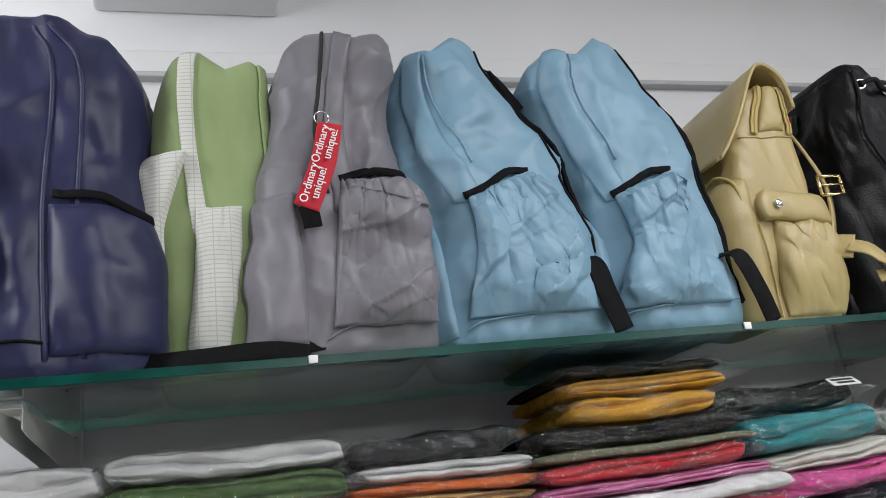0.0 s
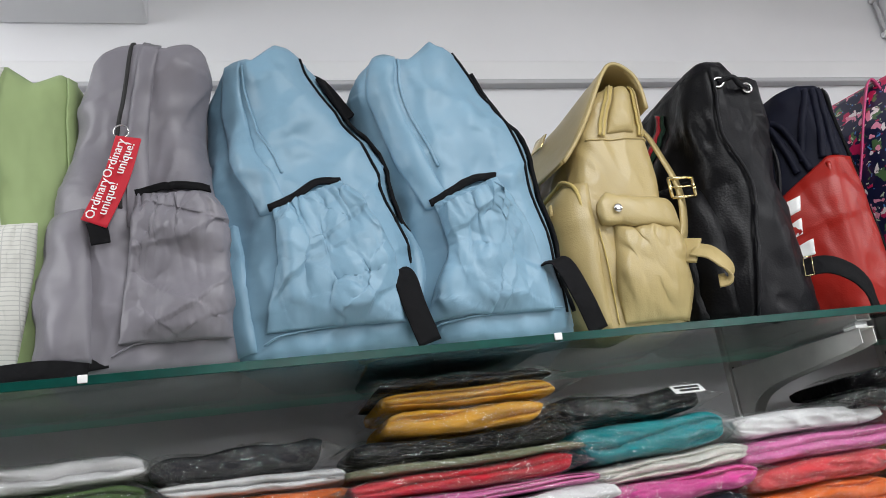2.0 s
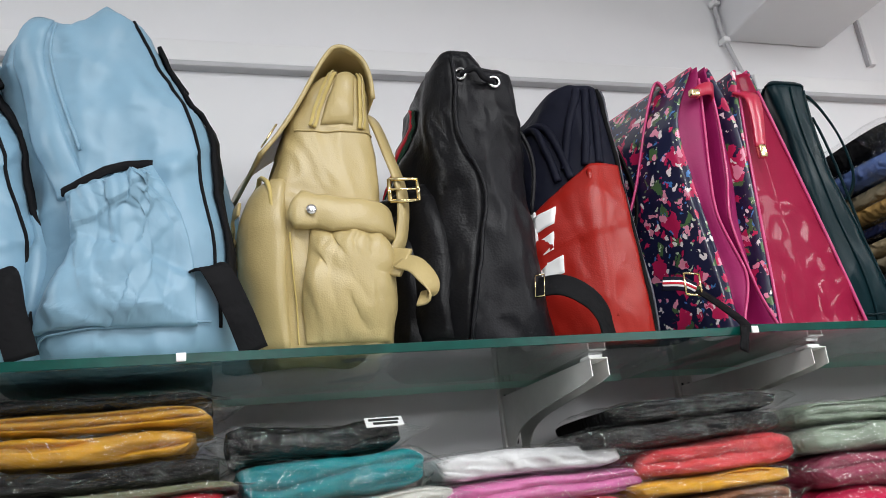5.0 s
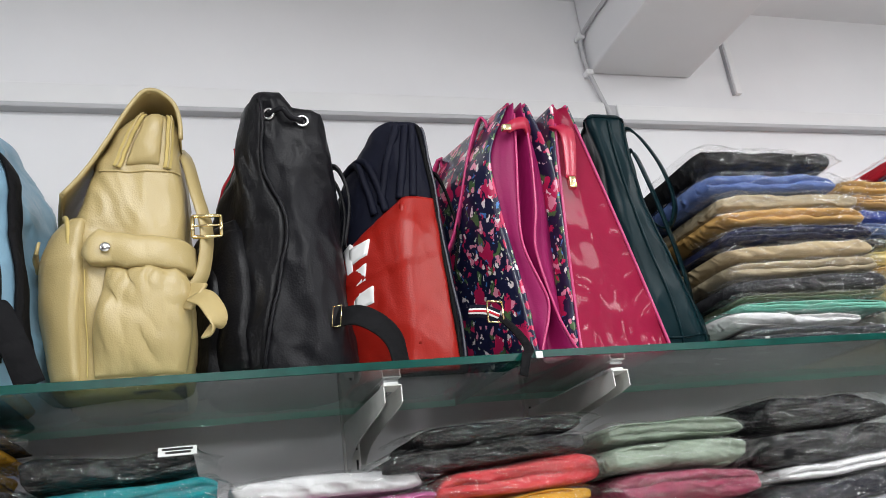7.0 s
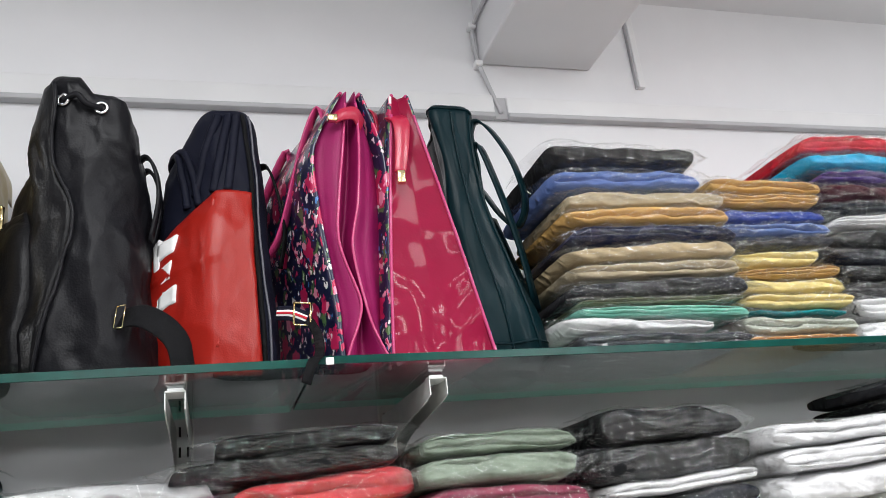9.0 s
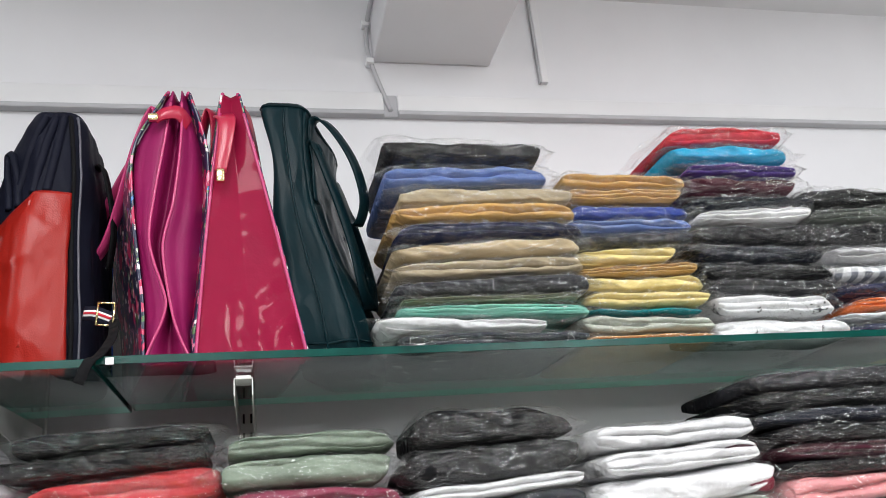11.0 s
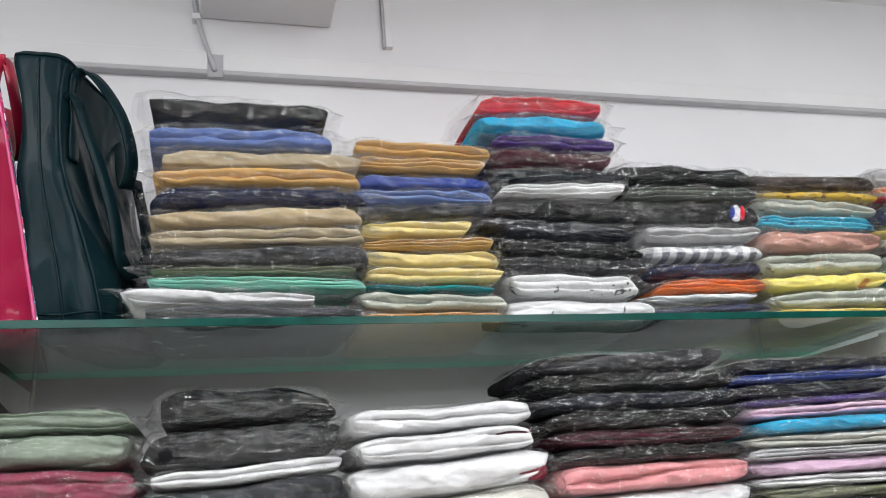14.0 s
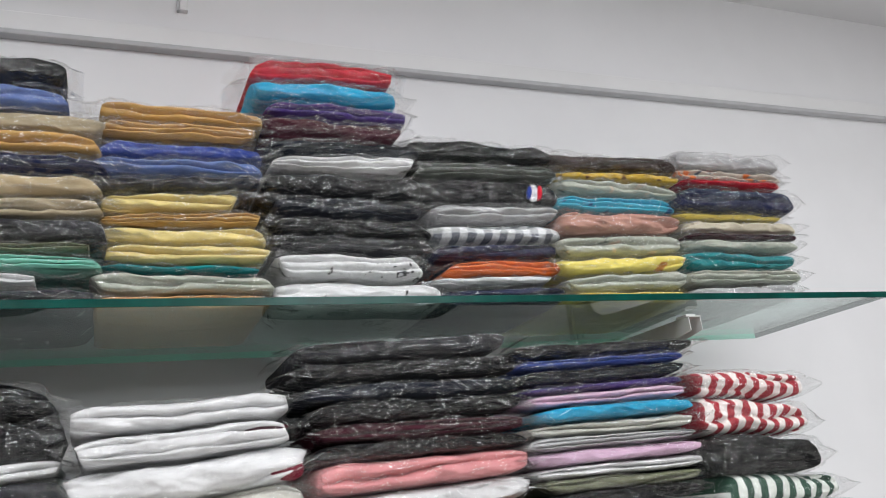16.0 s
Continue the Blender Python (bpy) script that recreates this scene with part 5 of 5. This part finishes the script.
def red_navy_backpack():
    base = zf(1.22)
    s = Soft([(base, 1.140, 1.302, 1.075, 1.28, 4), (base + 0.02, 1.130, 1.312, 1.060, 1.29, 4), (1.88, 1.124, 1.306, 1.058, 1.30, 4), (1.98, 1.124, 1.301, 1.060, 1.30, 4), (2.08, 1.138, 1.296, 1.065, 1.29, 4), (2.13, 1.156, 1.291, 1.067, 1.28, 4), (2.165, 1.178, 1.285, 1.070, 1.27, 5), (2.188, 1.192, 1.276, 1.078, 1.25, 5)],
             folds=((0.006, (8, 8, 3), 41), (0.004, (20, 18, 8), 15)), seed=7, chamfer=((1.7, 1.210), (2.05, 1.222), (2.2, 1.215)), slope=0.75)
    ob = thing("backpack", s.body(), NAVY_NYLON, (1.22, 1.17, base), "navy nylon backpack with a scarlet leatherette front", "backpack", "backpacks on the shelf")
    red = part("red_panel", s.patch([(0.015, -0.7, 0.84, 0.0), (0.12, -0.7, 0.84, 0.06), (0.22, -0.7, 0.85, 0.28), (0.29, -0.7, 0.86, 0.46)], 0.004, 0.006, 70, 60, 0.014, 9, (6, 6, 2.5), 0.80), RED_PU, ob, "scarlet leatherette panel")
    part("panel_crease", s.line([(0.50, 0.10), (0.52, 0.35), (0.54, 0.63)], 0.005, 0.0045), RED_PU, ob)
    for v0, v1, u0, u1 in ((0.255, 0.495, 0.03, 0.09), (0.435, 0.495, 0.08, 0.25), (0.345, 0.405, 0.08, 0.22), (0.255, 0.315, 0.08, 0.25)):
        part("white_bar", s.patch([(v0, u0, u1, 0.02), (v1, u0 + 0.02, u1 + 0.02, 0.02)], 0.018, 0.0, 6, 6), WHITE, red, "white printed bar")
    for u in (0.42, 0.58, 0.70):
        part("pleat", s.line([(u - 0.06, 0.66), (u - 0.02, 0.82), (u, 0.97)], 0.0075, 0.0), NAVY_NYLON, ob)
    for du in (0.0, 0.10):
        part("front_pleat", s.line([(0.30 + du, 0.62), (0.24 + du, 0.72), (0.12 + du, 0.82), (-0.06 + du, 0.86), (-0.4, 0.86)], 0.007, 0.002), NAVY_NYLON, ob)
    part("zip", s.line([(0.885, 0.03), (0.88, 0.4), (0.87, 0.75), (0.80, 0.97)], 0.004, 0.002), WEB, ob)
    part("back_piping", s.line([(0.965, 0.03), (0.96, 0.4), (0.955, 0.8), (0.90, 0.97)], 0.0022, 0.002), PIPING, ob, "dark grey piping")
    tape = part("striped_tape", s.band([(1.86, 0.80), (1.86, 0.55), (1.86, 0.30), (1.84, 0.06)], 0.018, 0.003, 0.004), WHITE, ob, "white tape with red and blue edges")
    for du, mat in ((-0.035, BLUE_TAPE), (0.035, RED_TAPE)):
        part("tape_stripe", s.band([(1.86 + du, 0.80), (1.86 + du, 0.55), (1.86 + du, 0.30), (1.84 + du, 0.06)], 0.005, 0.003, 0.006), mat, tape)
    part("back_zip", s.line([(1.78, 0.90), (1.78, 0.5), (1.76, 0.06)], 0.003, 0.002), WEB, ob)
    part("shoulder_strap", ribbon([(1.288, 1.15, 2.115), (1.306, 1.13, 2.110), (1.320, 1.12, 2.06), (1.330, 1.12, 1.99), (1.322, 1.14, 1.93)], 0.016, 0.004, (0.3, 1, 0), 26), WEB, ob)
    ring = [(1.328, 1.026, 1.803), (1.352, 1.022, 1.800), (1.354, 1.022, 1.834), (1.330, 1.026, 1.837)]
    bk = bmesh.new()
    for p, q in zip(ring, ring[1:] + ring[:1]):
        tube([p, q], 0.0018, 2, 8, bk, False)
    part("strap_buckle", bk, BRASS, ob, "thin gold strap buckle")
    for k, (mat, w) in enumerate(((NAVY_NYLON, 0.022), (WHITE, 0.010), (RED_TAPE, 0.004))):
        part("buckle_tape", ribbon([(1.306, 1.050, 1.828), (1.326, 1.030 - 0.001 * k, 1.821), (1.348, 1.030 - 0.001 * k, 1.812)], w, 0.003, (0.1, 0, 1)), mat, ob, "navy, white and red striped tape")
    part("loose_strap", ribbon([(1.352, 1.03, 1.81), (1.358, 0.99, 1.775), (1.352, 0.94, zf(1.35) + 0.002), (1.340, 0.925, 1.722), (1.330, 0.922, 1.694)], 0.014, 0.003, (0.9, 0.2, 0.3)), WEB, ob)


def floral_tote(lt, lb, rt, rb, fold, label, top, turn=0.0):
    """A stiff shopper. lt, lb, rt, rb: x of the left and right panels at the top and at the base; fold: true for a gusset that folds in and out."""
    xm = (lb + rb) / 2
    base = zf(xm)
    ob = holder("shopping_tote", (xm, 1.14, base), label, "handbag", "floral shoppers")
    yf, yb, H, n = 1.012, 1.31, top - base, 60
    gusset_mat = MAGENTA_PU if fold else PINK_PATENT
    # the gusset's ridges and valleys at some heights: height, then x of its left edge, first ridge, second ridge, right edge
    ways = smooth_path([(0.0, -0.030, -0.034, 0.034, 0.037), (0.10, -0.034, -0.018, 0.014, 0.034), (0.20, -0.036, -0.004, 0.002, 0.040), (0.40, -0.048, -0.030, -0.011, 0.048), (0.55, -0.056, -0.028, 0.002, 0.052), (0.78, -0.058, -0.014, 0.012, 0.050), (1.0, -0.010, -0.002, 0.012, 0.022)], n)

    def panel(xt, xb, bow, col):
        g = []
        for i in range(n):
            f = i / (n - 1)
            x = xb + (xt - xb) * f if not fold else xm + float(np.interp(f, ways[:, 0], ways[:, col]))
            g.append([(x - turn * j / 15 * (yb - yf) + bow * math.sin(math.pi * f) * (0.4 + 0.6 * math.sin(math.pi * j / 15)), yf + (yb - yf) * j / 15 * (1 - 0.10 * f) + 0.01 * f, base + H * f) for j in range(16)])
        return g
    gl, gr = panel(lt, lb, -0.008 if not fold else 0.0, 1), panel(rt, rb, 0.006 if not fold else 0.0, 4)
    part("front_panel", slab(gl, 0.004, (-1, 0, 0)), FLORAL, ob, "navy floral panel")
    part("back_panel", slab(gr, 0.004, (1, 0, 0)), FLORAL, ob, "navy floral panel")
    ridges = [[], []]
    for col, out in ((0, 1), (15, -1)):
        g = []
        for i in range(n):
            f = i / (n - 1)
            a, c = np.array(gl[i][col]), np.array(gr[i][col])
            row = []
            if fold:
                r1, r2 = (float(np.interp(f, ways[:, 0], ways[:, k])) - turn * col / 15 * (yb - yf) + xm for k in (2, 3))
                knots = [(a[0], 0.012), (r1, -0.006), ((r1 + r2) / 2, 0.030), (r2, -0.008), (r2 * 0.6 + c[0] * 0.4, 0.010), (c[0], 0.045)]
                for k in range(5):
                    for q in np.linspace(0, 1, 6)[:6 if k == 4 else 5]:
                        e = (3 * q * q - 2 * q ** 3)
                        x = knots[k][0] + (knots[k + 1][0] - knots[k][0]) * q
                        y = a[1] + out * (knots[k][1] + (knots[k + 1][1] - knots[k][1]) * e)
                        row.append((x, y, a[2]))
                if col == 0:
                    for k, r in enumerate((r1, r2)):
                        ridges[k].append((r, a[1] + knots[1 + 2 * k][1] - 0.001, a[2]))
            else:
                low = (1 - f) ** 2
                for k in range(41):
                    q = k / 40
                    p = a + (c - a) * q
                    rip = 0.0030 * noise.noise(Vector((p[0] * 30, p[2] * 22, 2.2)))
                    # creased across its middle, pushed in near the foot
                    p[1] += out * (0.012 * (1 - abs(2 * q - 1)) * (0.3 + 0.7 * f) + rip * (0.25 + 2.2 * low) + 0.010 * low * math.sin(math.pi * q))
                    row.append(tuple(p))
            g.append(row)
        part("gusset", slab(g, 0.002, (0, 1, 0)), gusset_mat, ob, "folded magenta gusset" if fold else "glossy pink patent gusset")
    for g in (gl, gr) if not fold else ():
        part("front_piping", tube([tuple(np.array(r[0]) + np.array((0, -0.002, 0))) for r in g[::6]], 0.0026, 40), PINK_TRIM, ob, "bright pink piping")
    for r in ridges if fold else ():
        part("front_piping", tube(r[::4], 0.0022, 60), PINK_TRIM, ob, "bright pink piping")
    for g in (gl, gr):
        part("top_binding", tube([g[-1][j] for j in range(0, 16, 3)], 0.0030, 24), PINK_TRIM, ob, "bright pink binding")
    bot = boxed(min(lb, rb) + 0.002, max(lb, rb) - 0.002, yf + 0.004, yb - 0.004, base, base + 0.004)
    for v in bot.verts:
        v.co.x -= turn * (v.co.y - yf)
    part("bottom", bot, PINK_PATENT, ob)
    # handles hang from each panel
    for g, sx in ((gl, -1), (gr, 1)):
        p0, p1 = Vector(g[-1][3]), Vector(g[-1][12])
        dx, dz = (0.085, 0.25) if fold and sx < 0 else (0.035, 0.14)
        part("handle", ribbon([p0 + Vector((sx * 0.006, 0, -0.10)), p0 + Vector((sx * 0.008, 0, -0.02)), p0 + Vector((sx * 0.018, 0.01, 0.002)), p0 + Vector((sx * (0.018 + dx * 0.3), 0.02, -dz * 0.25)), p0 + Vector((sx * (0.012 + dx * 0.85), 0.05, -dz * 0.85)),
                               (p0 + p1) / 2 + Vector((sx * (0.012 + dx), 0, -dz)), p1 + Vector((sx * (0.012 + dx * 0.8), -0.03, -dz * 0.7)), p1 + Vector((sx * 0.016, -0.01, -0.01)), p1 + Vector((sx * 0.007, 0, -0.10))], 0.022, 0.004, (0.55, 0.8, 0.2), 60), PINK_TRIM if fold else CRIMSON_PU, ob, "bright pink handle" if fold else "crimson handle")
    t = Vector((rt - 0.012 if not fold else xm - 0.008, yf - 0.006, top - 0.03))
    if not fold:
        part("tassel", ribbon([t + Vector((-0.012, 0.02, -0.010)), t + Vector((-0.006, 0, -0.03)), t + Vector((-0.008, -0.004, -0.07)), t + Vector((-0.016, -0.004, -0.125))], 0.034, 0.005, (1, 0, 0.1), taper=0.55), CRIMSON_PU, ob, "red zip tassel")
        part("tassel_tip", boxed(t.x - 0.022, t.x - 0.009, t.y - 0.010, t.y + 0.002, t.z - 0.144, t.z - 0.122, bevel=0.002), BRASS, ob, "gold tassel tip")
    else:
        part("tassel", ribbon([t + Vector((0.030, 0.02, -0.028)), t + Vector((0.016, 0, -0.018)), t + Vector((-0.004, -0.004, -0.022)), t + Vector((-0.020, 0.0, -0.030))], 0.028, 0.005, (0.2, 0, 1), taper=0.6), CRIMSON_PU, ob, "red zip tassel")
        part("tassel_tip", boxed(t.x - 0.030, t.x - 0.014, t.y - 0.010, t.y + 0.002, t.z - 0.036, t.z - 0.024, bevel=0.002), BRASS, ob, "gold tassel tip")
    return ob


def teal_tote():
    base = zf(1.63)
    s = Soft([(base, 1.600, 1.702, 1.04, 1.28, 5), (base + 0.02, 1.592, 1.712, 1.025, 1.29, 5), (1.82, 1.590, 1.700, 1.020, 1.29, 5), (1.92, 1.584, 1.668, 1.020, 1.28, 5), (1.99, 1.580, 1.650, 1.020, 1.27, 5), (2.07, 1.576, 1.640, 1.020, 1.27, 6), (2.13, 1.568, 1.638, 1.020, 1.26, 6), (2.176, 1.564, 1.641, 1.020, 1.26, 7), (2.180, 1.570, 1.634, 1.026, 1.25, 7)],
             folds=((0.020, (7, 5, 2.2), 51), (0.005, (15, 12, 6), 5)), seed=9, shear=0.30)
    ob = thing("tote_bag", s.body(), TEAL_PU, (1.65, 1.15, base), "dark teal leatherette tote with long handles", "handbag")
    part("rim", s.line([(u, 0.985) for u in np.linspace(0, 3.96, 40)], 0.0028), TEAL_PU, ob)
    part("side_seam", s.line([(0.55, 0.03), (0.52, 0.4), (0.50, 0.7), (0.5, 0.97)], 0.0022), TEAL_PU, ob)
    part("edge_fold", s.line([(0.92, 0.04), (0.90, 0.3), (0.86, 0.55), (0.90, 0.8), (0.95, 0.97)], 0.0030, 0.001), TEAL_PU, ob)
    part("base_seam", s.line([(0.02, 0.07), (0.5, 0.06), (0.98, 0.07), (1.6, 0.06)], 0.002), TEAL_PU, ob)
    # two pairs of straps flop over the outer face
    for pts, w in (([(1.650, 1.06, 2.09), (1.653, 1.055, 2.150), (1.668, 1.05, 2.168), (1.694, 1.05, 2.148), (1.727, 1.055, 2.090), (1.743, 1.065, 2.022), (1.733, 1.09, 1.985), (1.722, 1.13, 2.02), (1.712, 1.18, 2.09), (1.706, 1.20, 2.12)], 0.022),
                   ([(1.642, 1.045, 2.05), (1.646, 1.04, 2.100), (1.660, 1.035, 2.112), (1.682, 1.04, 2.050), (1.702, 1.05, 1.990), (1.720, 1.06, 1.925), (1.733, 1.07, 1.855), (1.752, 1.12, 1.840), (1.760, 1.18, 1.92), (1.735, 1.21, 2.05)], 0.022)):
        part("handle", ribbon(pts, w, 0.004, (0.75, 0.65, 0.1), 54), TEAL_PU, ob)
    part("handle_tab", s.band([(1.10, 0.95), (1.10, 0.78), (1.10, 0.62)], 0.024, 0.004, 0.003), TEAL_PU, ob)


navy_backpack()
green_backpack()
grey_backpack()
bl = zf(0.3)
blue_backpack([(bl, 0.180, 0.422, 1.00, 1.28, 6), (bl + 0.03, 0.172, 0.430, 0.985, 1.29, 7), (1.87, 0.160, 0.424, 0.985, 1.30, 7), (1.95, 0.150, 0.402, 0.99, 1.30, 7), (2.04, 0.138, 0.370, 0.995, 1.30, 6), (2.13, 0.138, 0.332, 1.0, 1.29, 6), (2.19, 0.152, 0.302, 1.0, 1.27, 5), (2.220, 0.170, 0.286, 1.01, 1.24, 5)], 3, (0.22, 0.335, 0.20),
              ((0.165, -0.030), (0.185, -0.012), (0.22, -0.020), (0.255, 0.006), (0.285, 0.0)), [(0.376, 0.985, 1.842), (0.402, 0.968, 1.838), (0.414, 0.965, 1.79), (0.430, 0.968, 1.738)], "pale blue crinkled nylon backpack with black trim", ((1.74, 0.225), (2.0, 0.232), (2.12, 0.236), (2.24, 0.205)))
blue_backpack([(bl, 0.450, 0.630, 1.00, 1.28, 6), (bl + 0.03, 0.438, 0.640, 0.985, 1.29, 7), (1.87, 0.418, 0.640, 0.985, 1.30, 7), (1.95, 0.395, 0.628, 0.99, 1.30, 7), (2.04, 0.366, 0.606, 0.995, 1.30, 6), (2.13, 0.352, 0.570, 1.0, 1.29, 6), (2.19, 0.372, 0.544, 1.0, 1.27, 5), (2.222, 0.392, 0.520, 1.01, 1.24, 5)], 8, (0.24, 0.31, 0.10),
              ((0.385, -0.030), (0.415, -0.010), (0.46, -0.024), (0.50, 0.014), (0.525, 0.0)), [(0.618, 0.985, 1.845), (0.640, 0.970, 1.838), (0.664, 0.975, 1.79), (0.684, 0.985, 1.738)], "pale blue crinkled nylon backpack with black trim, beside the cream one", ((1.74, 0.485), (1.95, 0.470), (2.10, 0.430), (2.24, 0.420)))
cream_backpack()
black_backpack()
red_navy_backpack()
floral_tote(1.418, 1.401, 1.450, 1.463, True, "navy floral shopper with a folded pink gusset", 2.198, 0.24)
floral_tote(1.509, 1.470, 1.534, 1.634, False, "navy floral shopper with a glossy pink patent side", 2.198, 0.14)
teal_tote()
